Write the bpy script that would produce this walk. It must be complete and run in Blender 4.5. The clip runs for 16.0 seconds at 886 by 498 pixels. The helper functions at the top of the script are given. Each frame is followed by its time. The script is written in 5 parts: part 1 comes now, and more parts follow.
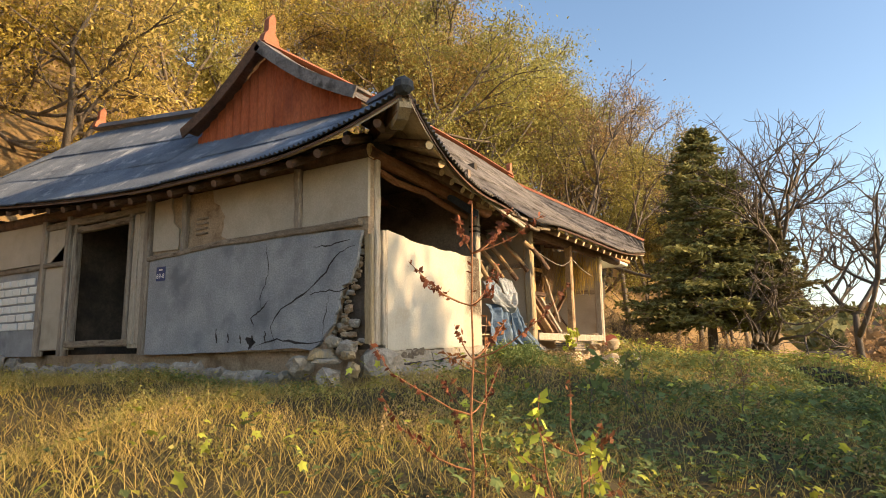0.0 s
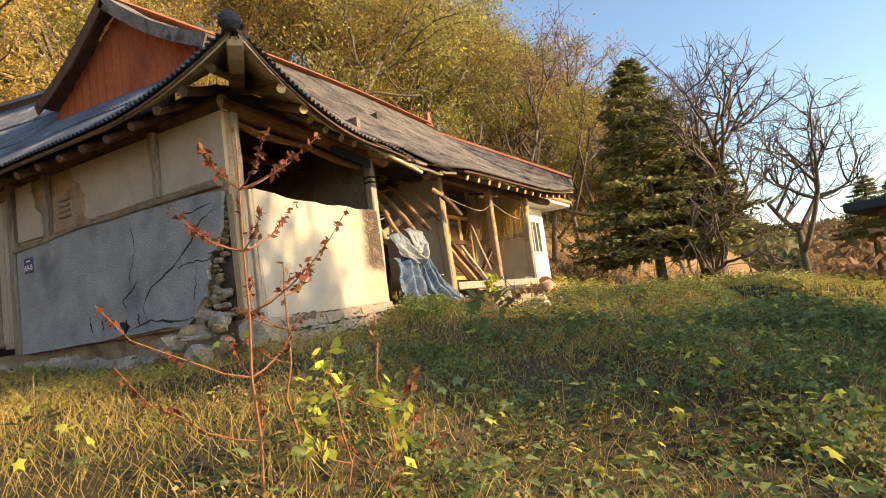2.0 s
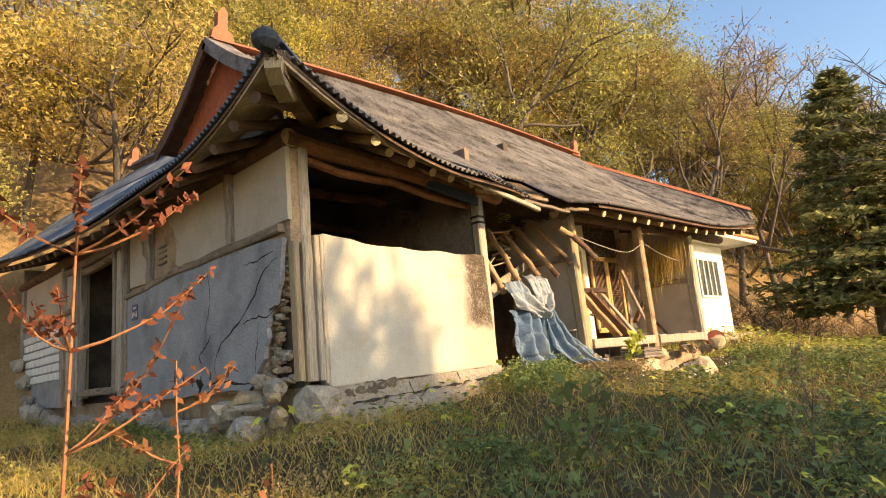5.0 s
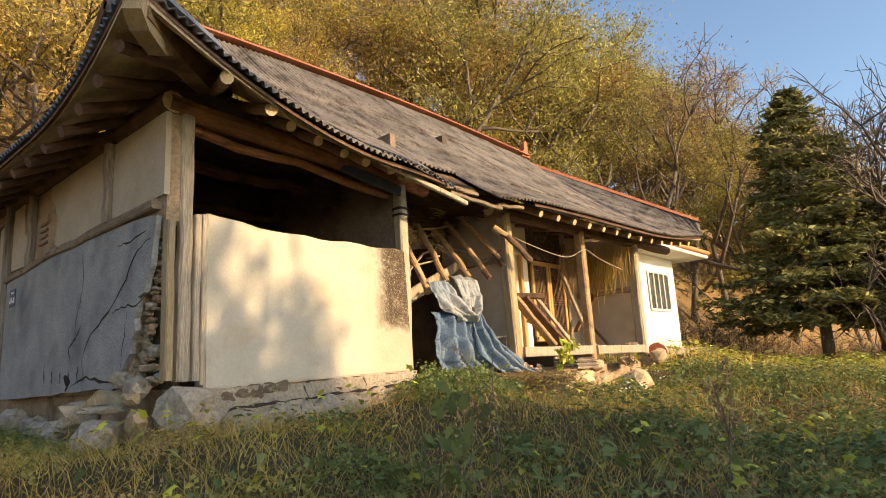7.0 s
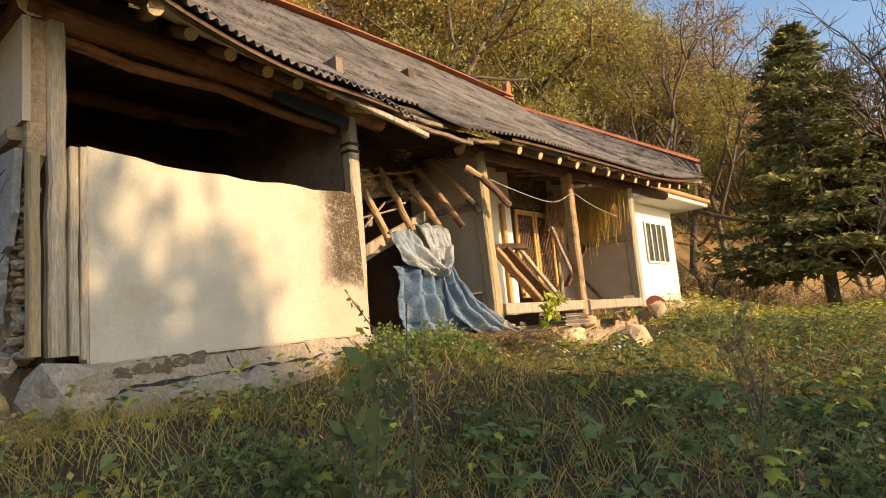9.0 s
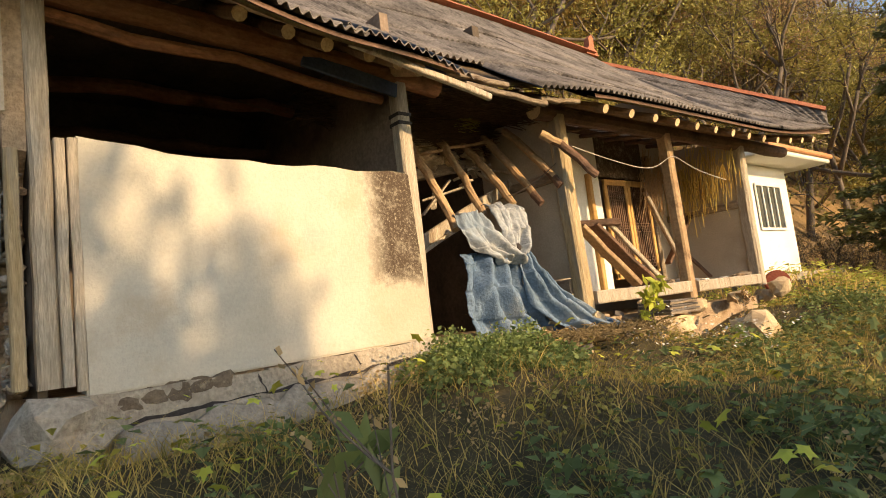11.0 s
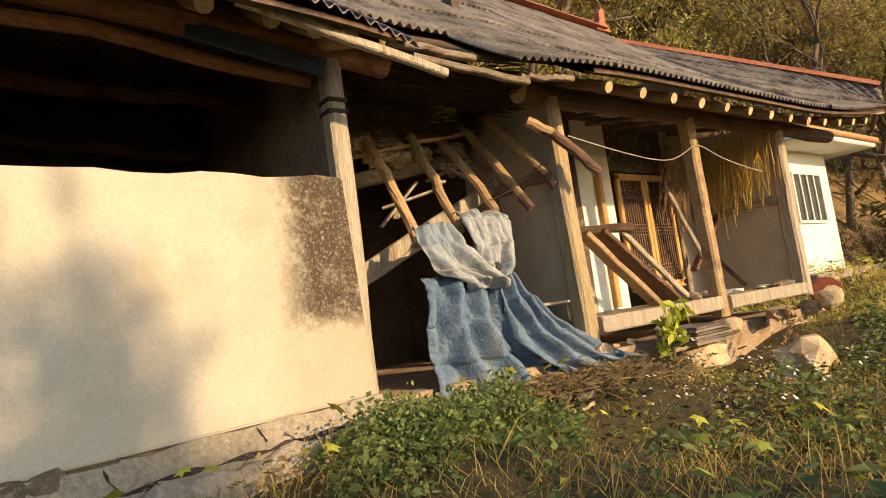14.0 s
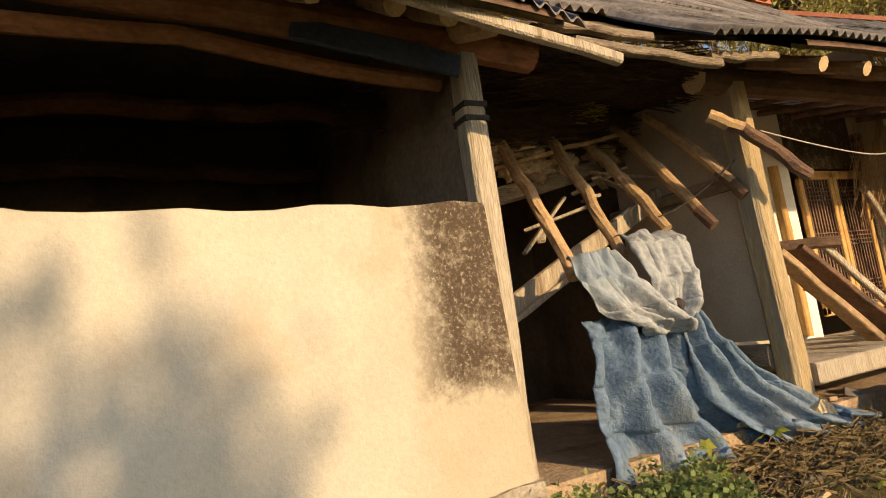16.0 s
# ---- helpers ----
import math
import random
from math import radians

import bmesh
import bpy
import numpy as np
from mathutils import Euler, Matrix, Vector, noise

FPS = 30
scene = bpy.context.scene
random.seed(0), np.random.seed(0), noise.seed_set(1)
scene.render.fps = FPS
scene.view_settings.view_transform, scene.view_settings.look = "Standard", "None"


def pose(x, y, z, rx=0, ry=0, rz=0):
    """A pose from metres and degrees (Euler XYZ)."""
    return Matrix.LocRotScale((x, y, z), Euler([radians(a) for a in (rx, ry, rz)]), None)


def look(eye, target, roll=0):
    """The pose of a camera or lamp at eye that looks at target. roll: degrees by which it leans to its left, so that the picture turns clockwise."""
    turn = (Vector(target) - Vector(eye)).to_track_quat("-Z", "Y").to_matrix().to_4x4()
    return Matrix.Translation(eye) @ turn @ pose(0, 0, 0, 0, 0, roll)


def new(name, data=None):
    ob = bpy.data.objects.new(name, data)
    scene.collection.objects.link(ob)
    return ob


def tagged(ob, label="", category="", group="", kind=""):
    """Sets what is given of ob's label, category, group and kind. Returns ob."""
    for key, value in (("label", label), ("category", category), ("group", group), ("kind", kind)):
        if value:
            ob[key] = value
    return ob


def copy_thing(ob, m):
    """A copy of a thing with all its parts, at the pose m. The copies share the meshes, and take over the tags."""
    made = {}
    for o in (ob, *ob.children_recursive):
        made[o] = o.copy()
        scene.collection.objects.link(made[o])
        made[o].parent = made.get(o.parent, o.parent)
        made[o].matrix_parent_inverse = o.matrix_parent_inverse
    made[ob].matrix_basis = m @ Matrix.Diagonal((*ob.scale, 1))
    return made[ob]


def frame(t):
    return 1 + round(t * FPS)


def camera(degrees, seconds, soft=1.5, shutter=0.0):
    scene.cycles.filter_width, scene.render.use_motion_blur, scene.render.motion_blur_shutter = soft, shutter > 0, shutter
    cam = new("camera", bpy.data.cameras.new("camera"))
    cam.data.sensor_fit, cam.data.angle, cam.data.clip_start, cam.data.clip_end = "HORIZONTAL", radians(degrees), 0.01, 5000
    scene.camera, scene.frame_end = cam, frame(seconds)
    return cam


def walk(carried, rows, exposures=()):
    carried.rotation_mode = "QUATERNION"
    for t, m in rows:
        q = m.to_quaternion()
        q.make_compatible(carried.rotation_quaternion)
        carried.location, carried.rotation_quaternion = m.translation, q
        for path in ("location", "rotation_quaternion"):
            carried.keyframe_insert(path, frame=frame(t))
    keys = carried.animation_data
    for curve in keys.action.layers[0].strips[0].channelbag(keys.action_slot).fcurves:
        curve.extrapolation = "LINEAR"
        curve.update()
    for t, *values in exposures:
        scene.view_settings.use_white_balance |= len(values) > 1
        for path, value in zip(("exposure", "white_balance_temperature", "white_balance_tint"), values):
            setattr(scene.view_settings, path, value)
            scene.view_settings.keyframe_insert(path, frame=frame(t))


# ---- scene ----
cam = camera(70.3, 16.0, soft=1.0)
PATH = [
    (0, (4.341, -5.471, -0.126), (3.313, -3.787, 0.199), -0.8),
    (0.5, (4.509, -5.319, -0.173), (3.567, -3.579, 0.116), -2.9),
    (1, (4.572, -4.959, -0.269), (3.784, -3.133, -0.059), -2.9),
    (1.5, (4.756, -4.775, -0.327), (3.983, -2.942, -0.125), -4.9),
    (2, (4.873, -4.522, -0.283), (3.918, -2.776, -0.082), -7.6),
    (2.5, (4.91, -4.092, -0.214), (3.8, -2.441, -0.006), -6.6),
    (3, (4.822, -3.765, -0.132), (3.577, -2.227, 0.16), -6.3),
    (3.2, (4.817, -3.607, -0.112), (3.555, -2.085, 0.19), -7.1),
    (5.3, (4.778, -2.859, -0.014), (3.399, -1.46, 0.361), -4.9),
    (5.5, (4.802, -2.787, -0.018), (3.492, -1.318, 0.335), -3.8),
    (6, (4.922, -2.57, -0.018), (3.653, -1.067, 0.346), -3.2),
    (6.5, (4.883, -2.369, -0.075), (3.59, -0.886, 0.283), -3.3),
    (7, (4.696, -2.132, -0.063), (3.404, -0.654, 0.319), -3.2),
    (7.5, (4.632, -1.883, -0.103), (3.376, -0.367, 0.247), -2.2),
    (8, (4.528, -1.596, -0.086), (3.24, -0.1, 0.234), -4.6),
    (8.2, (4.459, -1.51, -0.092), (3.172, -0.007, 0.197), -5.0),
    (10.3, (4.039, -0.567, -0.095), (2.639, 0.841, 0.143), -4.7),
    (10.5, (3.98, -0.509, -0.097), (2.519, 0.84, 0.112), -6.4),
    (11, (3.764, -0.348, 0.079), (2.25, 0.94, 0.304), -6.8),
    (11.5, (3.725, -0.236, 0.119), (2.266, 1.116, 0.329), -6.9),
    (12, (3.677, 0.09, 0.162), (2.187, 1.406, 0.386), -4.0),
    (12.5, (3.573, 0.218, 0.18), (2.027, 1.476, 0.344), -5.6),
    (13, (3.387, 0.395, 0.237), (1.8, 1.598, 0.42), -5.9),
    (13.5, (3.325, 0.452, 0.325), (1.794, 1.725, 0.519), -6.1),
    (14, (3.192, 0.767, 0.347), (1.626, 1.992, 0.56), -7.6),
    (14.5, (3.039, 0.908, 0.419), (1.397, 2.033, 0.611), -6.3),
    (15, (2.741, 0.925, 0.513), (0.98, 1.847, 0.737), -8.5),
    (15.5, (2.625, 0.88, 0.65), (0.9, 1.87, 0.855), -6.3),
    (16, (2.449, 1.045, 0.654), (0.696, 1.971, 0.919), -7.8),
]
walk(cam, [(t, look(eye, target, roll)) for t, eye, target, roll in PATH], [(0, 0.75), (4.6, 0.8), (5.5, 0.95), (6.4, 0.72), (10.3, 0.5), (13, 0.4), (16, 0.22)])


# ---- world, sun, exposure ----
SUN_AZ, SUN_EL = radians(12.0), radians(18.5)   # azimuth from +x towards +y
world = bpy.data.worlds.new("sky")
scene.world = world
world.use_nodes = True
wn = world.node_tree
sky = wn.nodes.new("ShaderNodeTexSky")
sky.sky_type, sky.sun_disc = "NISHITA", False
sky.sun_elevation, sky.sun_rotation = SUN_EL, radians(90.0) - SUN_AZ
sky.air_density, sky.dust_density, sky.ozone_density = 1.0, 1.0, 1.3
wn.nodes["Background"].inputs[1].default_value = 0.17
wn.links.new(sky.outputs[0], wn.nodes["Background"].inputs[0])
sun = new("sun", bpy.data.lights.new("sun", "SUN"))
sun.data.energy, sun.data.angle, sun.data.color = 5.2, radians(0.7), (1.0, 0.69, 0.37)
sun.matrix_world = look((40 * math.cos(SUN_AZ), 40 * math.sin(SUN_AZ), 40 * math.tan(SUN_EL)), (0, 0, 0))

# ---- materials ----
RND = random.Random(7)


def mat(name, a, b, scale=4.0, rough=0.85, bump=0.3, fine=40.0, c=None, cscale=1.2, cut=(0.52, 0.66), stretch=(1, 1, 1), vary=0.0, metal=0.0, island=False, trans=0.0, speck=0.35):
    """Two-scale noise between a and b, with blotches of c, fine bump, and a random value per object or island."""
    m = bpy.data.materials.new(name)
    m.use_nodes = True
    t = m.node_tree
    N, L = t.nodes, t.links
    bsdf = N["Principled BSDF"]
    bsdf.inputs["Roughness"].default_value, bsdf.inputs["Metallic"].default_value = rough, metal
    bsdf.inputs["Specular IOR Level"].default_value = 0.25
    tc = N.new("ShaderNodeTexCoord")
    mp = N.new("ShaderNodeMapping")
    mp.inputs["Scale"].default_value = stretch
    L.new(tc.outputs["Object"], mp.inputs["Vector"])

    def nz(s, d=5.0):
        n = N.new("ShaderNodeTexNoise")
        n.inputs["Scale"].default_value, n.inputs["Detail"].default_value, n.inputs["Roughness"].default_value = s, d, 0.62
        L.new(mp.outputs[0], n.inputs["Vector"])
        return n

    def ramp(src, lo, hi):
        r = N.new("ShaderNodeValToRGB")
        r.color_ramp.elements[0].position, r.color_ramp.elements[1].position = lo, hi
        L.new(src, r.inputs[0])
        return r.outputs[0]

    def mixer(f, x, y, mode="MIX"):
        k = N.new("ShaderNodeMix")
        k.data_type, k.blend_type = "RGBA", mode
        for i, v in ((0, f), (6, x), (7, y)):
            if isinstance(v, (int, float)):
                k.inputs[i].default_value = v
            elif isinstance(v, tuple):
                k.inputs[i].default_value = (*v, 1)
            else:
                L.new(v, k.inputs[i])
        return k.outputs[2]
    col = mixer(ramp(nz(scale).outputs["Fac"], 0.3, 0.72), a, b)
    grain = nz(fine, 4.0)
    col = mixer(speck, col, ramp(grain.outputs["Fac"], 0.2, 0.75), "OVERLAY")
    if c:
        col = mixer(ramp(nz(cscale, 6.0).outputs["Fac"], *cut), col, c)
    if vary:
        if island:
            g = N.new("ShaderNodeNewGeometry").outputs["Random Per Island"]
        else:
            g = N.new("ShaderNodeObjectInfo").outputs["Random"]
        h = N.new("ShaderNodeHueSaturation")
        mr = N.new("ShaderNodeMapRange")
        mr.inputs[3].default_value, mr.inputs[4].default_value = 1 - vary, 1 + vary
        L.new(g, mr.inputs[0])
        L.new(mr.outputs[0], h.inputs["Value"])
        L.new(col, h.inputs["Color"])
        col = h.outputs[0]
        if island:
            h2 = N.new("ShaderNodeHueSaturation")
            r1 = N.new("ShaderNodeMapRange")
            r1.inputs[3].default_value, r1.inputs[4].default_value = 0.72, 1.3
            r2 = N.new("ShaderNodeMapRange")
            r2.inputs[3].default_value, r2.inputs[4].default_value = 0.485, 0.525
            oi = N.new("ShaderNodeObjectInfo").outputs["Random"]
            L.new(oi, r1.inputs[0])
            L.new(oi, r2.inputs[0])
            L.new(r1.outputs[0], h2.inputs["Value"])
            L.new(r2.outputs[0], h2.inputs["Hue"])
            L.new(col, h2.inputs["Color"])
            col = h2.outputs[0]
    L.new(col, bsdf.inputs["Base Color"])
    if bump:
        bp = N.new("ShaderNodeBump")
        bp.inputs["Strength"].default_value, bp.inputs["Distance"].default_value = bump, 0.02
        ad = N.new("ShaderNodeMath")
        L.new(grain.outputs["Fac"], ad.inputs[0])
        L.new(nz(scale * 2.5).outputs["Fac"], ad.inputs[1])
        L.new(ad.outputs[0], bp.inputs["Height"])
        L.new(bp.outputs[0], bsdf.inputs["Normal"])
    if trans:
        tr = N.new("ShaderNodeBsdfTranslucent")
        L.new(col, tr.inputs["Color"])
        ms = N.new("ShaderNodeMixShader")
        ms.inputs[0].default_value = trans
        L.new(bsdf.outputs[0], ms.inputs[1])
        L.new(tr.outputs[0], ms.inputs[2])
        L.new(ms.outputs[0], N["Material Output"].inputs[0])
    return m


M_PLASTER = mat("cream_plaster", (0.42, 0.36, 0.27), (0.52, 0.45, 0.345), 2.2, 0.9, 0.25, 60, (0.36, 0.29, 0.20), 1.4, (0.54, 0.76), speck=0.15)
M_FACADE = mat("facade_plaster", (0.45, 0.415, 0.335), (0.54, 0.50, 0.415), 1.6, 0.9, 0.3, 50, (0.43, 0.35, 0.245), 2.2, (0.55, 0.8), speck=0.1)
# a sooty damp stain at the end of the facade wall, with a worn soft edge
nt = M_FACADE.node_tree
fb = nt.nodes["Principled BSDF"].inputs["Base Color"]
plain = fb.links[0].from_socket
fc = nt.nodes.new("ShaderNodeTexCoord")
sep = nt.nodes.new("ShaderNodeSeparateXYZ")
nt.links.new(fc.outputs["Object"], sep.inputs[0])
fn = nt.nodes.new("ShaderNodeTexNoise")
fn.inputs["Scale"].default_value, fn.inputs["Detail"].default_value, fn.inputs["Roughness"].default_value = 9.0, 8.0, 0.75


def fmath(op, a, b):
    k = nt.nodes.new("ShaderNodeMath")
    k.operation = op
    for i, v in enumerate((a, b)):
        if isinstance(v, (int, float)):
            k.inputs[i].default_value = v
        else:
            nt.links.new(v, k.inputs[i])
    return k.outputs[0]


def fstep(v, lo, hi):
    k = nt.nodes.new("ShaderNodeMapRange")
    k.interpolation_type = "SMOOTHSTEP"
    k.inputs[1].default_value, k.inputs[2].default_value = lo, hi
    nt.links.new(v, k.inputs[0])
    return k.outputs[0]


nt.links.new(fc.outputs["Object"], fn.inputs["Vector"])
wob = fmath("MULTIPLY", fmath("SUBTRACT", fn.outputs["Fac"], 0.5), 0.42)
stain = fmath("MULTIPLY", fstep(fmath("ADD", sep.outputs[1], wob), 2.08, 2.30), fstep(fmath("ADD", sep.outputs[2], wob), 0.34, 0.48))
fg = nt.nodes.new("ShaderNodeTexNoise")
fg.inputs["Scale"].default_value, fg.inputs["Detail"].default_value, fg.inputs["Roughness"].default_value = 55.0, 6.0, 0.8
nt.links.new(fc.outputs["Object"], fg.inputs["Vector"])
damp = fmath("MULTIPLY", fstep(fmath("ADD", sep.outputs[1], wob), 1.7, 2.5), 0.35)
for fac, colour in ((damp, (0.33, 0.25, 0.13)), (fmath("MULTIPLY", stain, fmath("MULTIPLY", fstep(fn.outputs["Fac"], 0.78, 0.5), fstep(fg.outputs["Fac"], 0.74, 0.5))), (0.075, 0.052, 0.034))):
    mx = nt.nodes.new("ShaderNodeMix")
    mx.data_type = "RGBA"
    nt.links.new(fac, mx.inputs[0])
    nt.links.new(plain, mx.inputs[6])
    mx.inputs[7].default_value = (*colour, 1)
    plain = mx.outputs[2]
nt.links.new(plain, fb)
M_CEMENT = mat("grey_cement_render", (0.255, 0.26, 0.265), (0.37, 0.37, 0.365), 2.6, 0.92, 0.5, 45, (0.19, 0.195, 0.205), 1.7, (0.5, 0.68))
M_FOOT = mat("foundation_cement", (0.29, 0.25, 0.195), (0.40, 0.35, 0.275), 3.0, 0.95, 0.8, 30, (0.20, 0.165, 0.125), 2.2, (0.55, 0.7))
M_SOOTLOG = mat("smoked_log", (0.15, 0.095, 0.055), (0.26, 0.17, 0.095), 4.0, 0.85, 0.5, 30, (0.07, 0.045, 0.03), 2.5, (0.5, 0.68), (1, 1, 1), 0.15)
M_TAN = mat("ochre_weathered_board", (0.34, 0.25, 0.13), (0.46, 0.36, 0.22), 3.0, 0.88, 0.7, 24, (0.27, 0.24, 0.20), 1.6, (0.5, 0.66), (5, 5, 0.5))
M_STAIN = mat("sooty_render", (0.11, 0.085, 0.06), (0.20, 0.155, 0.105), 6.0, 0.95, 0.6, 55, (0.42, 0.35, 0.24), 7.0, (0.6, 0.7))
M_MUD = mat("mud_daub", (0.33, 0.24, 0.15), (0.46, 0.34, 0.22), 5.0, 0.97, 0.9, 38, (0.22, 0.15, 0.09), 3.0, (0.5, 0.66))
M_CLAY = mat("eave_clay", (0.50, 0.38, 0.23), (0.60, 0.47, 0.30), 3.0, 0.95, 0.5, 35, (0.26, 0.19, 0.12), 2.0, (0.5, 0.7))
M_WOOD = mat("weathered_timber", (0.20, 0.155, 0.115), (0.40, 0.34, 0.27), 3.5, 0.85, 0.7, 26, (0.12, 0.085, 0.06), 2.5, (0.54, 0.7), (5, 5, 0.55), 0.12)
M_WOODH = mat("weathered_timber_level", (0.19, 0.145, 0.10), (0.36, 0.29, 0.21), 3.5, 0.85, 0.7, 26, (0.10, 0.07, 0.05), 2.5, (0.54, 0.7), (1.4, 1.4, 5), 0.12)
M_PALEWOOD = mat("sun_bleached_timber", (0.36, 0.30, 0.22), (0.52, 0.45, 0.35), 3.0, 0.85, 0.8, 24, (0.24, 0.18, 0.12), 2.6, (0.58, 0.72), (5, 5, 0.5), 0.1)
M_BEAM = mat("smoked_beam", (0.10, 0.06, 0.04), (0.19, 0.11, 0.07), 3.5, 0.8, 0.5, 22, (0.05, 0.035, 0.025), 2.0, (0.5, 0.7), (2, 1, 2), 0.15)
M_REDBEAM = mat("reddish_beam", (0.27, 0.115, 0.055), (0.38, 0.19, 0.10), 3.5, 0.8, 0.5, 22, (0.12, 0.06, 0.035), 2.0, (0.55, 0.7), (2, 1, 2), 0.12)
M_LOG = mat("peeled_log", (0.36, 0.235, 0.125), (0.50, 0.35, 0.20), 4.0, 0.8, 0.5, 30, (0.18, 0.11, 0.06), 3.0, (0.56, 0.7), (1, 1, 1), 0.2)
M_ENDGRAIN = mat("log_end", (0.55, 0.40, 0.22), (0.66, 0.50, 0.30), 12.0, 0.85, 0.4, 60, (0.36, 0.24, 0.13), 6.0, (0.56, 0.7), (1, 1, 1), 0.15)
M_SLATE = mat("grey_corrugated_slate", (0.13, 0.115, 0.105), (0.24, 0.215, 0.195), 2.6, 0.9, 0.6, 30, (0.06, 0.052, 0.045), 3.5, (0.48, 0.66), (1, 1, 1), 0.14)
M_BLUESLATE = mat("blue_painted_slate", (0.075, 0.09, 0.12), (0.15, 0.17, 0.205), 1.6, 0.7, 0.3, 50, (0.30, 0.32, 0.35), 2.4, (0.55, 0.72), (1, 1, 1), 0.12)
M_GABLE = mat("rust_red_sheet", (0.36, 0.085, 0.03), (0.46, 0.13, 0.05), 3.0, 0.75, 0.3, 40, (0.20, 0.05, 0.025), 2.0, (0.55, 0.75), (1, 1, 0.4))
M_RIDGE = mat("red_ridge_cap", (0.30, 0.10, 0.055), (0.40, 0.16, 0.085), 4.0, 0.8, 0.3, 40, (0.28, 0.12, 0.07), 2.0, (0.55, 0.75))
M_STONE = mat("field_stone", (0.26, 0.23, 0.19), (0.42, 0.37, 0.30), 4.0, 0.92, 0.8, 30, (0.17, 0.15, 0.12), 3.0, (0.54, 0.68), (1, 1, 1), 0.25)
# near-black plaster: the dimness of rooms and wall hollow put into the colour
M_DARK = mat("shade_dark_plaster", (0.075, 0.06, 0.045), (0.13, 0.10, 0.075), 2.0, 0.95, 0.5, 25, (0.035, 0.03, 0.025), 1.2, (0.5, 0.7))
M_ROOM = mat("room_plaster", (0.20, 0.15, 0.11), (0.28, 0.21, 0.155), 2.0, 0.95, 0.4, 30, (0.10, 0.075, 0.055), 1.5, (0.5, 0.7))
M_CRACK = mat("crack_shadow", (0.035, 0.03, 0.028), (0.06, 0.05, 0.045), 6.0, 1.0, 0)
M_WHITE = mat("white_wall_paint", (0.74, 0.72, 0.66), (0.80, 0.78, 0.72), 2.0, 0.85, 0.2, 40, (0.60, 0.57, 0.50), 1.4, (0.6, 0.8))
M_SHED = mat("pale_blue_shed_wall", (0.50, 0.55, 0.60), (0.60, 0.64, 0.67), 1.6, 0.9, 0.3, 40, (0.40, 0.42, 0.44), 1.2, (0.55, 0.75))
M_GLASS = mat("dusty_window_glass", (0.06, 0.065, 0.06), (0.10, 0.10, 0.085), 3.0, 0.12, 0.0)
M_DARKROOF = mat("dark_felt_roof", (0.035, 0.04, 0.045), (0.07, 0.075, 0.08), 2.0, 0.8, 0.3)
M_TARP = mat("faded_blue_tarpaulin", (0.085, 0.135, 0.21), (0.15, 0.21, 0.29), 6.0, 0.7, 0.6, 40, (0.24, 0.275, 0.31), 2.2, (0.52, 0.66))
M_TARPW = mat("whitish_tarpaulin", (0.24, 0.26, 0.28), (0.36, 0.375, 0.385), 5.0, 0.6, 0.5, 34, (0.22, 0.27, 0.32), 2.2, (0.52, 0.66))
M_DOORWOOD = mat("ochre_door_wood", (0.46, 0.27, 0.09), (0.58, 0.36, 0.14), 4.0, 0.75, 0.4, 30, (0.28, 0.16, 0.06), 3.0, (0.56, 0.7), (3, 3, 0.6))
M_STRAW = mat("rotten_straw_thatch", (0.13, 0.085, 0.05), (0.26, 0.17, 0.095), 6.0, 0.97, 0.8, 45, None, 1.0, (0.5, 0.6), (6, 1, 6), 0.35, 0.0, True)
M_BARK = mat("tree_bark", (0.11, 0.09, 0.07), (0.20, 0.16, 0.125), 5.0, 0.95, 0.8, 30, None, 1, (0.5, 0.6), (3, 3, 0.6))
M_GROUND = mat("weedy_soil", (0.042, 0.037, 0.018), (0.085, 0.068, 0.032), 1.1, 1.0, 0.9, 14, (0.09, 0.07, 0.035), 0.45, (0.48, 0.62))
M_LITTER = mat("leaf_litter_soil", (0.20, 0.13, 0.06), (0.30, 0.20, 0.09), 2.0, 1.0, 0.9, 18)


def leafmat(name, a, b, vary=0.35, trans=0.35):
    return mat(name, a, b, 0.6, 0.7, 0.0, 3.0, None, 1, (0.5, 0.6), (1, 1, 1), vary, 0.0, True, trans)


M_GOLD = leafmat("golden_leaves", (0.40, 0.32, 0.055), (0.55, 0.44, 0.09))
M_AMBER = leafmat("amber_leaves", (0.34, 0.24, 0.075), (0.48, 0.345, 0.11))
M_OLIVE = leafmat("olive_leaves", (0.23, 0.205, 0.062), (0.40, 0.345, 0.10))
M_RUST = leafmat("rusty_twig_leaves", (0.36, 0.25, 0.12), (0.48, 0.33, 0.16))
M_NEEDLE = leafmat("dark_needles", (0.11, 0.115, 0.045), (0.24, 0.205, 0.075), 0.4, 0.25)
M_GRASSDRY = leafmat("dry_grass", (0.54, 0.40, 0.11), (0.69, 0.53, 0.18))
M_GRASSGREEN = leafmat("green_grass", (0.25, 0.25, 0.05), (0.44, 0.39, 0.09))
M_WEED = leafmat("green_weed_leaves", (0.13, 0.18, 0.06), (0.25, 0.29, 0.10))
M_WEEDY = leafmat("yellowing_weed_leaves", (0.36, 0.37, 0.05), (0.54, 0.49, 0.08))
M_REDLEAF = leafmat("reddish_dry_leaves", (0.22, 0.085, 0.035), (0.33, 0.14, 0.06))
M_STEM = mat("reddish_weed_stem", (0.24, 0.10, 0.045), (0.34, 0.16, 0.07), 5.0, 0.8, 0.2)

# ---- helpers of this scene ----


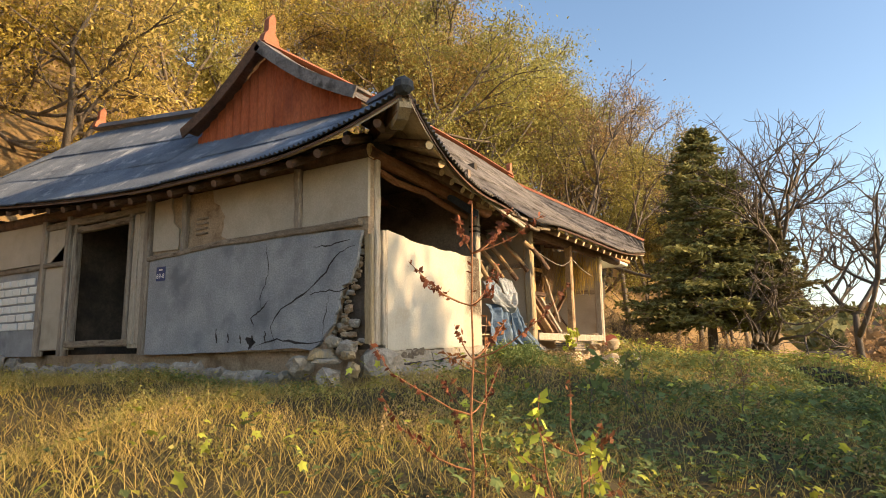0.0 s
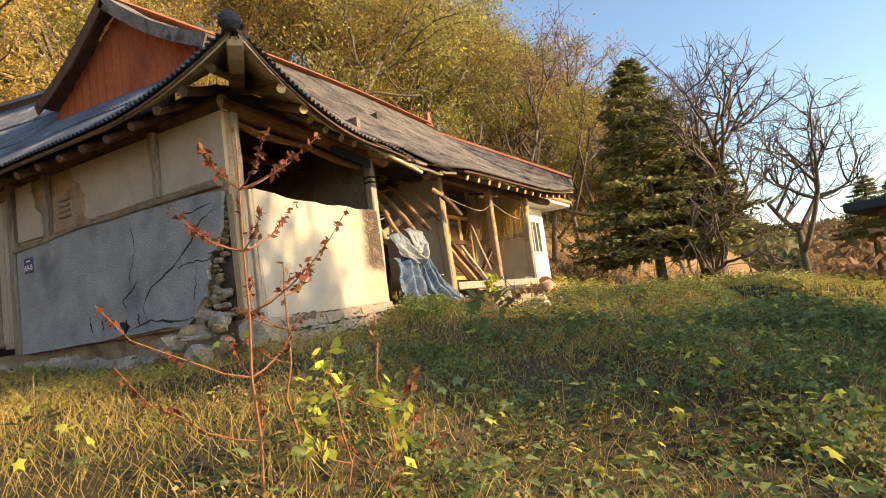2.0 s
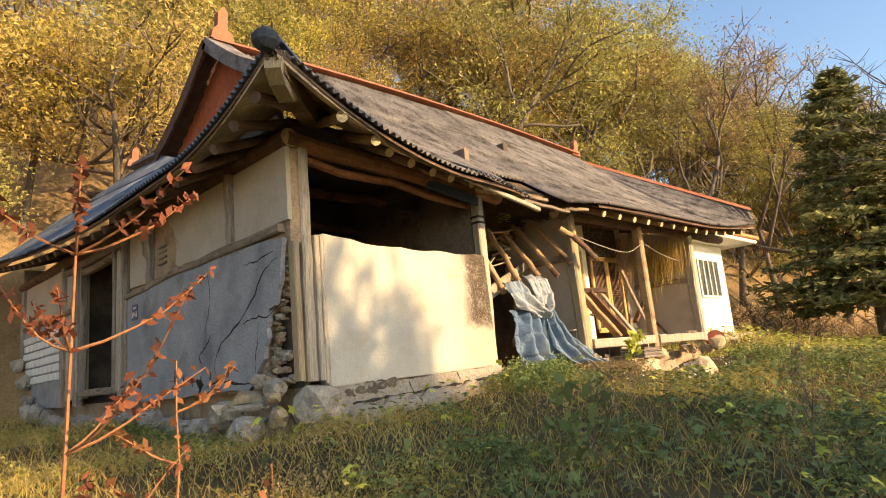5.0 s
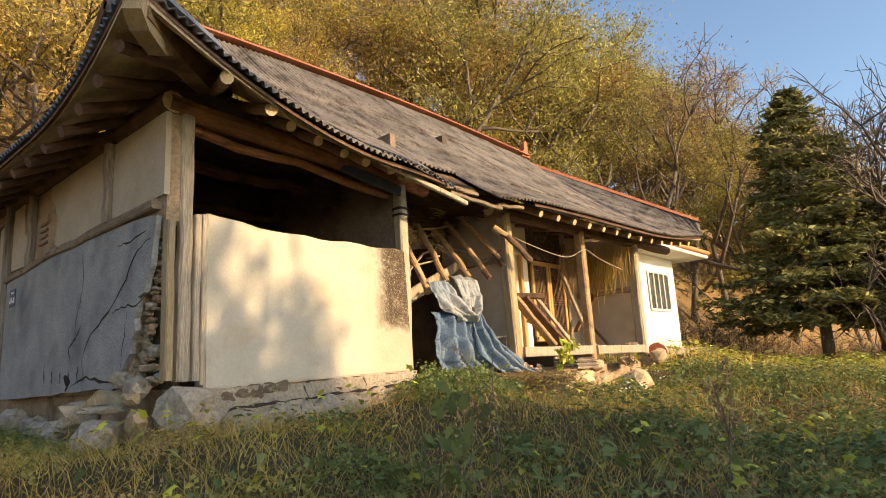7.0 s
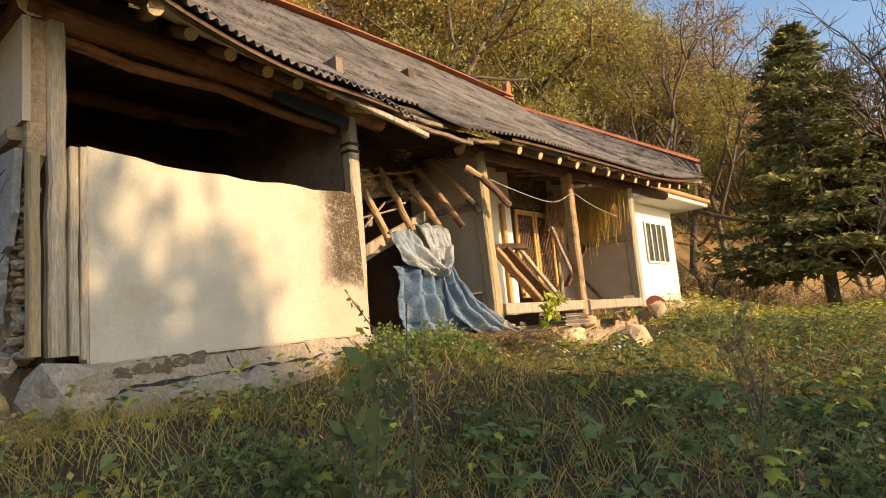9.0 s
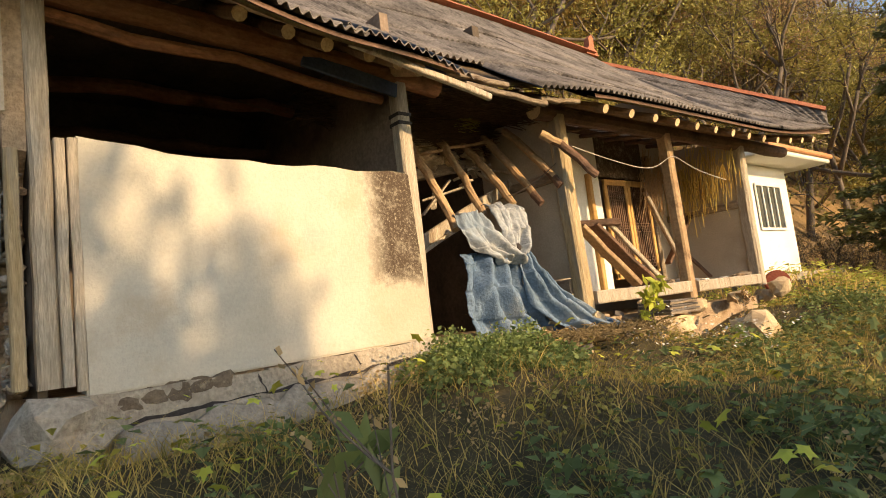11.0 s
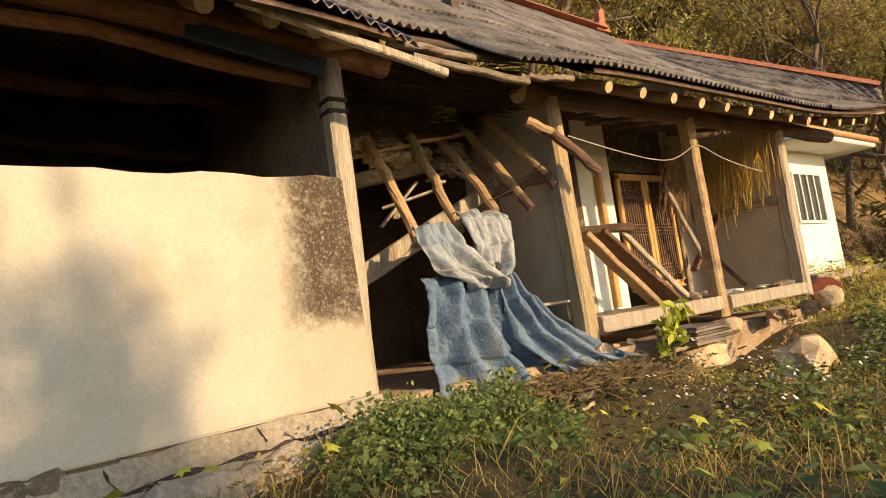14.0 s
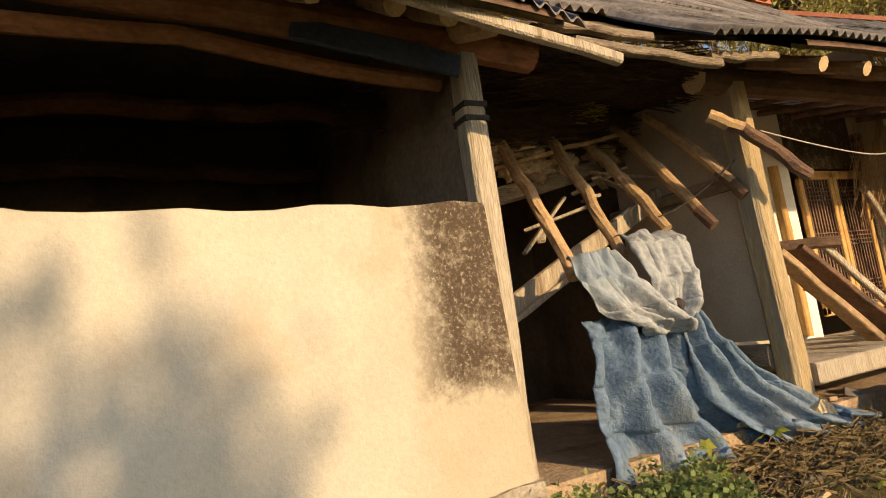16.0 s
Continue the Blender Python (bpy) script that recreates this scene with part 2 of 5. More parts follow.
def part(name, bm, material, parent=None, label="", smooth=False):
    me = bpy.data.meshes.new(name)
    bmesh.ops.recalc_face_normals(bm, faces=bm.faces)
    bm.to_mesh(me)
    bm.free()
    for m in (material if isinstance(material, (list, tuple)) else [material]):
        me.materials.append(m)
    if smooth:
        for p in me.polygons:
            p.use_smooth = True
    ob = new(name, me)
    ob.parent = parent
    if label:
        tagged(ob, label)
    return ob


def raw(name, verts, faces, material, parent=None, smooth=False):
    me = bpy.data.meshes.new(name)
    me.from_pydata(verts, [], faces)
    me.materials.append(material)
    if smooth:
        me.polygons.foreach_set("use_smooth", [True] * len(me.polygons))
    ob = new(name, me)
    ob.parent = parent
    return ob


def thing(name, label, category, group="", kind=""):
    return tagged(new(name), label, category, group, kind)


def box(bm, x0, x1, y0, y1, z0, z1, bevel=0.008, rough=0.0):
    r = bmesh.ops.create_cube(bm, size=1.0)
    for v in r["verts"]:
        v.co = Vector(((x0 + x1) / 2 + v.co.x * (x1 - x0), (y0 + y1) / 2 + v.co.y * (y1 - y0), (z0 + z1) / 2 + v.co.z * (z1 - z0)))
        if rough:
            v.co += Vector([RND.uniform(-rough, rough) for _ in range(3)])
    if bevel:
        es = list({e for v in r["verts"] for e in v.link_edges})
        bmesh.ops.bevel(bm, geom=es, offset=bevel, segments=1, affect="EDGES")
    return bm


def sweep(bm, pts, ring, caps=True, mat_cap=0):
    """Sweeps rings along points; ring(i, n) gives 2-D offsets in (side, up)."""
    pts = [Vector(p) for p in pts]
    n, rows = len(pts), []
    for i, p in enumerate(pts):
        d = (pts[min(i + 1, n - 1)] - pts[max(i - 1, 0)]).normalized()
        side = d.cross(Vector((0, 0, 1)))
        if side.length < 0.15:
            side = d.cross(Vector((0, 1, 0)))
        side.normalize()
        up = side.cross(d)
        rows.append([bm.verts.new(p + side * a + up * b) for a, b in ring(i, n)])
    k = len(rows[0])
    for r0, r1 in zip(rows, rows[1:]):
        for j in range(k):
            bm.faces.new((r0[j], r0[(j + 1) % k], r1[(j + 1) % k], r1[j]))
    if caps:
        for r in (rows[0], rows[-1]):
            f = bm.faces.new(r)
            f.material_index = mat_cap
    return bm


def line(p0, p1, n, wob=0.0):
    a, b = Vector(p0), Vector(p1)
    off = [Vector((RND.uniform(-wob, wob), RND.uniform(-wob, wob), RND.uniform(-wob, wob))) if 0 < i < n else Vector() for i in range(n + 1)]
    return [a.lerp(b, i / n) + off[i] for i in range(n + 1)]


def log(bm, p0, p1, r0, r1=None, n=6, wob=0.012, k=9, cap=1):
    r1 = r1 or r0

    def ring(i, m):
        r = (r0 + (r1 - r0) * i / (m - 1)) * RND.uniform(0.93, 1.07)
        return [(r * math.cos(2 * math.pi * j / k), r * math.sin(2 * math.pi * j / k)) for j in range(k)]
    return sweep(bm, line(p0, p1, n, wob), ring, True, cap)


def beam(bm, p0, p1, w, h, n=5, wob=0.006):
    """A squared, hand-hewn timber with chamfered edges."""
    c = min(w, h) * 0.16

    def ring(i, m):
        a, b = w / 2 * RND.uniform(0.96, 1.03), h / 2 * RND.uniform(0.96, 1.03)
        return [(a, b - c), (a - c, b), (c - a, b), (-a, b - c), (-a, c - b), (c - a, -b), (a - c, -b), (a, c - b)]
    return sweep(bm, line(p0, p1, n, wob), ring)


def slab(bm, pts, axis, pos, th):
    """A plate from an outline in a wall plane: axis x: (y, z); axis y: (x, z). It goes from pos back by th."""
    def at(p, d):
        return (d, p[0], p[1]) if axis == "x" else (p[0], d, p[1])
    a = [bm.verts.new(at(p, pos)) for p in pts]
    b = [bm.verts.new(at(p, pos + th)) for p in pts]
    bm.faces.new(a)
    bm.faces.new(b[::-1])
    for i in range(len(pts)):
        j = (i + 1) % len(pts)
        bm.faces.new((a[i], b[i], b[j], a[j]))
    return bm


def ragged(p0, p1, n, amp):
    return [(p0[0] + (p1[0] - p0[0]) * i / n + RND.uniform(-amp, amp), p0[1] + (p1[1] - p0[1]) * i / n + RND.uniform(-amp, amp)) for i in range(n + 1)]


def rock(bm, c, s, seed=0):
    r = bmesh.ops.create_icosphere(bm, subdivisions=2, radius=1.0)
    o = Vector((seed * 3.7, seed * 1.3, 0))
    for v in r["verts"]:
        d = v.co.normalized()
        q = max(abs(d.x), abs(d.y), abs(d.z))
        f = (0.25 + 0.62 / q) * (0.85 + 0.45 * noise.noise(d * 1.6 + o))
        v.co = Vector((c[0] + d.x * f * s[0], c[1] + d.y * f * s[1], c[2] + d.z * f * s[2]))
    return bm


def tube(bm, pts, r0, r1, k=5):
    return sweep(bm, pts, lambda i, m: [((r0 + (r1 - r0) * i / (m - 1)) * math.cos(2 * math.pi * j / k), (r0 + (r1 - r0) * i / (m - 1)) * math.sin(2 * math.pi * j / k)) for j in range(k)])


# ---- ground ----
CTRL = [(-0.2, -0.35, -0.5), (0.4, 0.3, -0.46), (0.3, 2.6, -0.24), (0.4, 4.5, -0.24), (0.6, 8.3, -0.25), (1.2, 4, -0.58), (1.1, 6, -0.52), (-4, -0.8, -0.42), (-9, -1, -0.3),
        (4.2, -5.5, -1.38), (4.8, -4, -1.5), (4.85, -2.5, -1.32), (4.2, -1.2, -1.3), (3.6, 0, -1.08), (2.4, 1, -0.74), (1.4, -1.5, -0.75),
        (-2, -4, -1.0), (-8, -6, -1.1), (4, 4, -0.85), (2.5, 7, -0.42), (7.5, 5.5, -2.1), (7.2, 9.0, -2.55), (9.6, 8.6, -2.8), (6.0, 7.6, -2.1), (7, 0, -2.0), (3, 12, -0.55), (8, 14, -1.9), (2, 20, -0.6), (9, 26, -2.6), (-4, 16, 0.1)]
CT = np.array(CTRL)


def ground_z(x, y):
    x, y = np.asarray(x, float), np.asarray(y, float)
    d2 = (x[..., None] - CT[:, 0]) ** 2 + (y[..., None] - CT[:, 1]) ** 2 + 0.12
    w = d2 ** -1.7
    z = (w * CT[:, 2]).sum(-1) / w.sum(-1)
    foot = -8.5 + 0.15 * np.clip(y, -60, 45)
    up = np.maximum(0, foot - x)
    z = z + 40 * (1 - np.exp(-up * 1.1 / 40))
    z = z - 0.045 * np.clip(x - 9, 0, 160)
    z = z + 15 * np.exp(-((y - 330) / 90.0) ** 2) * (1 / (1 + np.exp(-(x + 120) / 60)))
    z = z + 0.05 * np.sin(1.7 * x + 0.6 * y) * np.cos(1.3 * y - 0.4 * x)
    return z


def gz(x, y):
    return float(ground_z(np.array([x]), np.array([y]))[0])


def graded(lo, hi, a, b, step, n):
    left = a - (a - lo) * (np.linspace(1, 0, n, endpoint=False) ** 2.4)
    right = b + (hi - b) * (np.linspace(0, 1, n + 1)[1:] ** 2.4)
    return np.concatenate([left, np.arange(a, b, step), [b], right])


gxs, gys = graded(-700, 700, -14, 12, 0.3, 34), graded(-400, 900, -10, 26, 0.3, 38)
GX, GY = np.meshgrid(gxs, gys)
GZ = ground_z(GX, GY)
nx = len(gxs)
gv = np.stack([GX, GY, GZ], -1).reshape(-1, 3).tolist()
gf = [(j * nx + i, j * nx + i + 1, (j + 1) * nx + i + 1, (j + 1) * nx + i) for j in range(len(gys) - 1) for i in range(nx - 1)]
ground_ob = raw("ground", gv, gf, M_GROUND, None, True)
ground_ob.data.materials.append(M_LITTER)
for poly in ground_ob.data.polygons:
    if poly.center.x < -7.6 + 0.15 * max(-60, min(poly.center.y, 45)) + 0.8 * math.sin(poly.center.y):
        poly.material_index = 1
tagged(ground_ob, "weedy sloping soil with dry and green growth", "ground", "", "structure")

# ---- house: eave and ridge lines ----


def eave_e(y):
    """The eave on the yard side at y: x and z, flaring up to the corners."""
    c = max(0.0, (1.9 - y) / 2.6) ** 1.7
    d = max(0.0, (y - 7.6) / 2.6) ** 1.8
    return 0.62 + 0.44 * c, 1.93 + 0.47 * c + 0.22 * d + 0.012 * max(0, y - 3)


def eave_s(x):
    """The eave over the end wall at x: y and z."""
    c = max(0.0, (x + 1.2) / 2.26) ** 1.8
    d = max(0.0, (-x - 3.0) / 6.0) ** 1.5
    return -0.62 - 0.12 * c, 2.08 + 0.32 * c + 0.5 * d


RX, RZ = -2.2, 4.2
CORNER = Vector((1.06, -0.74, 2.40))
GABR = Vector((-0.42, 0.62, 3.02))


def roof_e(y, s):
    ex, ez = eave_e(y)
    if y < 0.62:
        u = CORNER.lerp(GABR, (y + 0.74) / 1.36)
        ux, uz = u.x, u.z
    elif y > 8.5:
        k = min(1.0, (y - 8.5) / 1.6)
        ux, uz = RX + (0.62 - RX) * k, 4.1 + (2.5 - 4.1) * k
    else:
        ux, uz = RX, RZ + 0.1 * math.sin(max(0, y - 0.6) / 7.9 * math.pi)
    sag = -0.16 * s * (1 - s) * 4 * (1 if 0.62 <= y <= 8.5 else 0.25)
    dip = -0.10 * math.exp(-((y - 3.3) / 0.8) ** 2) * (1 - s) ** 1.5
    return Vector((ex + (ux - ex) * s, y, ez + (uz - ez) * s + sag + dip))


def roof_s(x, s):
    ey, ez = eave_s(x)
    if x > -0.42:
        u = CORNER.lerp(GABR, (1.06 - x) / 1.48)
        uy, uz = u.y, u.z
    elif x > -3.75:
        uy, uz = 0.66, 3.04 + 0.05 * (-x - 0.42)
    else:
        k = min(1.0, (-x - 3.75) / 5.5)
        uy, uz = 1.55, 4.05 + 0.55 * k
        if x < -8.4:
            q = min(1.0, (-8.4 - x) / 2.2)
            uy, uz = uy + (-0.5 - uy) * q, uz + (2.6 - uz) * q
    return Vector((x, ey + (uy - ey) * s, ez + (uz - ez) * s - 0.08 * s * (1 - s)))


def normal_lift(f, a, s, lift):
    p = f(a, s)
    n = (f(a + 0.02, s) - f(a - 0.02, s)).cross(f(a, min(1, s + 0.02)) - f(a, max(0, s - 0.02)))
    n = n.normalized() if n.length > 1e-9 else Vector((0, 0, 1))
    return p + (n if n.z > 0 else -n) * lift


WAVE = 0.076


def sheets(parent, f, a0, a1, cols, rows, material, skip=(), lo=0.0):
    """Corrugated sheets lapped up the slope, each a piece of its own."""
    for r in range(rows):
        for c in range(cols):
            if (r, c) in skip:
                continue
            b0, b1 = a0 + (a1 - a0) * c / cols, a0 + (a1 - a0) * (c + 1) / cols
            s0, s1 = max(lo, r / rows - 0.03), min(1.0, (r + 1) / rows)
            tilt, slip = RND.uniform(-0.008, 0.012), RND.uniform(-0.012, 0.012)
            n = max(8, int(abs(b1 - b0) / WAVE * 6))
            vs, fs = [], []
            for i in range(n + 1):
                a = b0 + (b1 - b0) * i / n
                w = 0.017 * math.sin(2 * math.pi * a / WAVE)
                for j in range(4):
                    s = s0 + (s1 - s0) * j / 3
                    s = max(-0.03, s + slip * (1 if r or j else 1)) if s1 < 1 else s
                    vs.append(normal_lift(f, a, s, w + 0.022 * (1 - j / 3) + 0.01 + tilt * j / 3))
            m = len(vs)
            vs += [v - Vector((0, 0, 0.012)) for v in vs]
            for i in range(n):
                for j in range(3):
                    q = (i * 4 + j, i * 4 + j + 1, i * 4 + j + 5, i * 4 + j + 4)
                    fs += [q, tuple(m + k for k in q[::-1])]
                fs.append((i * 4, i * 4 + 4, m + i * 4 + 4, m + i * 4))
            raw("roof_sheet", [tuple(v) for v in vs], fs, material, parent, True)


roof = thing("house_roof", "hip-and-gable roof of grey and blue corrugated slate sheets with red gable", "roof", "", "structure")
sheets(roof, roof_e, -0.72, 2.78, 4, 3, M_SLATE, {(0, 3)})
sheets(roof, roof_e, 2.62, 10.1, 8, 4, M_SLATE, {(0, 0)})
sheets(roof, roof_s, 1.05, -0.42, 2, 2, M_BLUESLATE)
sheets(roof, roof_s, -0.42, -3.75, 4, 2, M_BLUESLATE)
sheets(roof, roof_s, -3.75, -10.5, 7, 3, M_BLUESLATE)


def under(f, a0, a1, n, drop, name, material, s0=0.0, s1=1.0):
    vs, fs = [], []
    for i in range(n + 1):
        for j in range(7):
            p = f(a0 + (a1 - a0) * i / n, s0 + (s1 - s0) * j / 6)
            vs += [tuple(p - Vector((0, 0, drop))), tuple(p - Vector((0, 0, drop + 0.03)))]
    for i in range(n):
        for j in range(6):
            a, b = (i * 7 + j) * 2, ((i + 1) * 7 + j) * 2
            fs += [(a, a + 2, b + 2, b), (a + 1, b + 1, b + 3, a + 3)]
        for j in (0, 6):
            a, b = (i * 7 + j) * 2, ((i + 1) * 7 + j) * 2
            fs.append((a, a + 1, b + 1, b))
    return raw(name, vs, fs, material, roof, True)


under(roof_e, -0.68, 2.72, 20, 0.05, "eave_lining", M_CLAY, 0.03, 1)
under(roof_e, 4.3, 10.05, 24, 0.05, "eave_lining", M_CLAY, 0.03, 1)
under(roof_e, 2.72, 4.3, 6, 0.05, "eave_lining", M_STRAW, 0.12, 1)
under(roof_s, 1.0, -10.4, 50, 0.05, "eave_lining", M_CLAY, 0.03, 1)

# red gable with bargeboards and ridge caps
bm = bmesh.new()
GY0 = 0.52
gtop, gl, gr = Vector((RX, GY0, 4.16)), Vector((-3.72, GY0, 3.16)), Vector((-0.50, GY0, 3.05))
n = 56
ups, los = [], []
for i in range(n + 1):
    x = gl.x + (gr.x - gl.x) * i / n
    zt = gl.z + (gtop.z - gl.z) * (x - gl.x) / (gtop.x - gl.x) if x < gtop.x else gtop.z + (gr.z - gtop.z) * (x - gtop.x) / (gr.x - gtop.x)
    y = GY0 + 0.014 * math.sin(i * math.pi / 1.5)
    ups.append(bm.verts.new((x, y, zt + 0.03)))
    los.append(bm.verts.new((x, y, 2.96 + 0.03 * abs(x))))
for i in range(n):
    bm.faces.new((los[i], los[i + 1], ups[i + 1], ups[i]))
part("gable_sheet", bm, M_GABLE, roof, "rust-red sheet metal gable")
for a, b in ((gl + Vector((-0.08, 0, 0.0)), gtop), (gtop, gr + Vector((0.1, 0, -0.02)))):
    bm = bmesh.new()
    sweep(bm, [a.lerp(b, i / 6) + Vector((0, -0.14, 0.07 - 0.10 * math.sin(i / 6 * math.pi))) for i in range(7)], lambda i, m: [(0.12, 0.06), (-0.2, 0.06), (-0.2, 0.03), (0.09, 0.03), (0.09, -0.10), (0.12, -0.10)])
    part("bargeboard", bm, M_BEAM if b is gtop else M_SLATE, roof)
bm = bmesh.new()
sweep(bm, [(-2.22, 0.36 + 8.2 * i / 24, RZ + 0.1 + 0.10 * math.sin(i / 24 * math.pi)) for i in range(25)], lambda i, m: [(0.12, -0.05), (0.05, 0.02), (0, 0.035), (-0.05, 0.02), (-0.12, -0.05)])
part("ridge_cap", bm, M_RIDGE, roof, "red ridge cap")
bm = bmesh.new()
sweep(bm, [(-3.6 - 4.9 * i / 16, 1.55, 4.10 + 0.56 * i / 16) for i in range(17)], lambda i, m: [(0.12, -0.05), (0.06, 0.05), (0, 0.08), (-0.06, 0.05), (-0.12, -0.05)])
part("ridge_cap", bm, M_BLUESLATE, roof)
bm = bmesh.new()
sweep(bm, [Vector((-2.2, 8.5, 4.15)).lerp(Vector((0.62, 10.1, 2.55)), i / 10) for i in range(11)], lambda i, m: [(0.07, -0.06), (0.04, 0.0), (-0.04, 0.0), (-0.07, -0.06)])
part("hip_cap", bm, M_RIDGE, roof)
bm = bmesh.new()
sweep(bm, [CORNER.lerp(GABR, i / 8) + Vector((0, 0, 0.03)) for i in range(9)], lambda i, m: [(0.09, -0.03), (0.05, 0.045), (-0.05, 0.045), (-0.09, -0.03)])
part("hip_cap", bm, M_BLUESLATE, roof)


def finial(p, h):
    bm = bmesh.new()
    x, y, z = p
    prof = [(-0.16, 0), (0.16, 0), (0.12, h * 0.25), (0.06, h * 0.35), (0.07, h * 0.85), (0.02, h), (-0.06, h * 0.8), (-0.07, h * 0.4), (-0.13, h * 0.25)]
    slab(bm, [(y + a, z + b) for a, b in prof], "x", x - 0.05, 0.1)
    part("ridge_finial", bm, M_RIDGE, roof, "red ridge-end ornament")


finial((-2.2, 0.5, RZ + 0.1), 0.48)
finial((-2.2, 8.5, RZ + 0.02), 0.36)
finial((-8.3, 1.55, 4.6), 0.45)
under(roof_s, 1.02, -10.4, 50, 0.02, 'eave_board', M_BEAM, 0.0, 0.05)
under(roof_e, -0.70, 2.7, 20, 0.02, 'eave_board', M_BEAM, 0.0, 0.05)
under(roof_e, 4.3, 10.05, 20, 0.02, 'eave_board', M_BEAM, 0.0, 0.05)
bm = bmesh.new()
box(bm, 0.96, 1.14, -0.86, -0.68, 2.34, 2.50, 0.05)
part("corner_cap", bm, M_DARKROOF, roof)

# ---- timber frame ----
frame_thing = thing("timber_frame", "weathered timber posts, beams and rafters of the old house", "timber frame", "", "structure")


def post(x, y, z0, z1, w, material=None, lean=(0, 0)):
    bm = bmesh.new()
    beam(bm, (x, y, z0), (x + lean[0], y + lean[1], z1), w, w, 8, 0.006)
    return part("post", bm, material or M_WOOD, frame_thing)


post(-0.01, 0.165, -0.03, 2.12, 0.105, M_PALEWOOD)
post(-0.03, 2.60, -0.3, 2.08, 0.12, M_PALEWOOD)
post(-0.02, 4.56, 0.0, 1.95, 0.15, M_TAN, (0, -0.06))
post(-0.02, 6.52, 0.0, 1.95, 0.13, M_LOG, (0, -0.04))
post(-0.02, 8.33, 0.05, 1.98, 0.16, M_PALEWOOD, (0, 0.02))
for x in (-3.98, -6.1, -6.85, -9.6):
    post(x, -0.01, -0.1, 2.15, 0.14)
bm = bmesh.new()
log(bm, (-0.02, 0.0, 2.17), (-0.02, 3.0, 2.0), 0.095, 0.085, 8, 0.01, 10)
part("eave_beam", bm, [M_REDBEAM, M_ENDGRAIN], frame_thing)
bm = bmesh.new()
log(bm, (-0.02, 4.2, 1.96), (-0.02, 9.9, 2.02), 0.085, 0.085, 10, 0.01, 10)
part("eave_beam", bm, [M_BEAM, M_ENDGRAIN], frame_thing)
bm = bmesh.new()
log(bm, (0.04, 0.03, 2.17), (-9.8, -0.02, 2.26), 0.095, 0.09, 14, 0.01, 10)
part("eave_beam", bm, [M_BEAM, M_ENDGRAIN], frame_thing)
# hip rafter at the corner
bm = bmesh.new()
sweep(bm, [Vector((-0.5, 0.75, 2.62)).lerp(Vector((0.98, -0.66, 2.30)), i / 5) + Vector((0, 0, -0.05 * math.sin(i / 5 * math.pi))) for i in range(6)],
      lambda i, m: [(0.075, 0.09), (-0.075, 0.09), (-0.075, -0.09), (0.075, -0.09)])
part("hip_rafter", bm, M_SOOTLOG, frame_thing)
bm = bmesh.new()
sweep(bm, [Vector((0.62, -0.32, 2.27)).lerp(Vector((1.02, -0.70, 2.27)), i / 4) + Vector((0, 0, -0.07 * math.sin(i / 4 * math.pi))) for i in range(5)],
      lambda i, m: [(0.07, 0.06), (-0.07, 0.06), (-0.06, -0.05 - 0.02 * (i % 2)), (0.06, -0.05 - 0.02 * (i % 2))])
part("hip_rafter_tip", bm, M_TAN, frame_thing, "pale hewn rafter tip under the roof corner")


def rafter(p0, p1, r, m=None, e=None):
    bm = bmesh.new()
    log(bm, p0, p1, r, r * 0.95, 4, 0.008, 9)
    part("rafter", bm, [m or M_LOG, e or M_ENDGRAIN], frame_thing)


for y in (0.05, 0.5, 0.82, 1.13, 1.45, 1.73, 2.06, 2.3):
    ex, ez = eave_e(y)
    fan = max(0, 1.3 - y) * 0.5
    tip = roof_e(y, 0.075)
    rafter((-0.85, y + fan + 0.1, 2.72), (tip.x, y, tip.z - 0.125), 0.05, M_SOOTLOG)
for i in range(13):
    y = 4.55 + 0.42 * i
    ex, ez = eave_e(y)
    rafter((-0.95, y, 2.55), (ex - 0.08, y, ez - 0.12), 0.043, M_SOOTLOG)
for i in range(24):
    x = 0.62 - 0.43 * i
    ey, ez = eave_s(x)
    fan = max(0, x + 0.6) * 0.6
    rafter((x - fan - 0.12, 0.75, 2.62 + max(0, -x - 4) * 0.05), (x, ey + 0.08, ez - 0.12), 0.05, M_BEAM, M_BEAM)

# ---- walls of the house ----
facade = thing("wall_facade", "sunlit cream-plastered low wall between two posts, stained at one end", "wall", "", "structure")
bm = bmesh.new()
top = [(2.56 - (2.56 - 0.32) * i / 14, 1.22 + 0.09 * max(0, (i - 9) / 5) ** 2 + 0.012 * math.sin(i * 1.7)) for i in range(15)]
slab(bm, [(0.32, -0.10), (2.62, -0.04)] + top, "x", 0.05, -0.16)
bmesh.ops.bevel(bm, geom=bm.edges[:], offset=0.012, segments=2, affect="EDGES")
part("plaster_panel", bm, M_FACADE, facade)
bm = bmesh.new()
slab(bm, [(0.12, -0.55), (2.64, -0.35)] + ragged((2.64, -0.03), (1.3, -0.09), 10, 0.012) + ragged((1.3, -0.09), (0.32, -0.09), 6, 0.012), "x", 0.062, -0.25)
part("foundation", bm, M_FOOT, facade, "broken cement foundation with brick showing")
bm = bmesh.new()


def ledge_ring(i, n):
    a, b = 0.09 + 0.035 * noise.noise(Vector((i * 0.5, 1, 0))), 0.13 + 0.05 * noise.noise(Vector((i * 0.45, 7, 0)))
    return [(a * math.cos(q) ** 3 * 0.4 + a * math.cos(q) * 0.7, b * math.sin(q) ** 3 * 0.4 + b * math.sin(q) * 0.7) for q in (6.283 * j / 14 for j in range(14))]


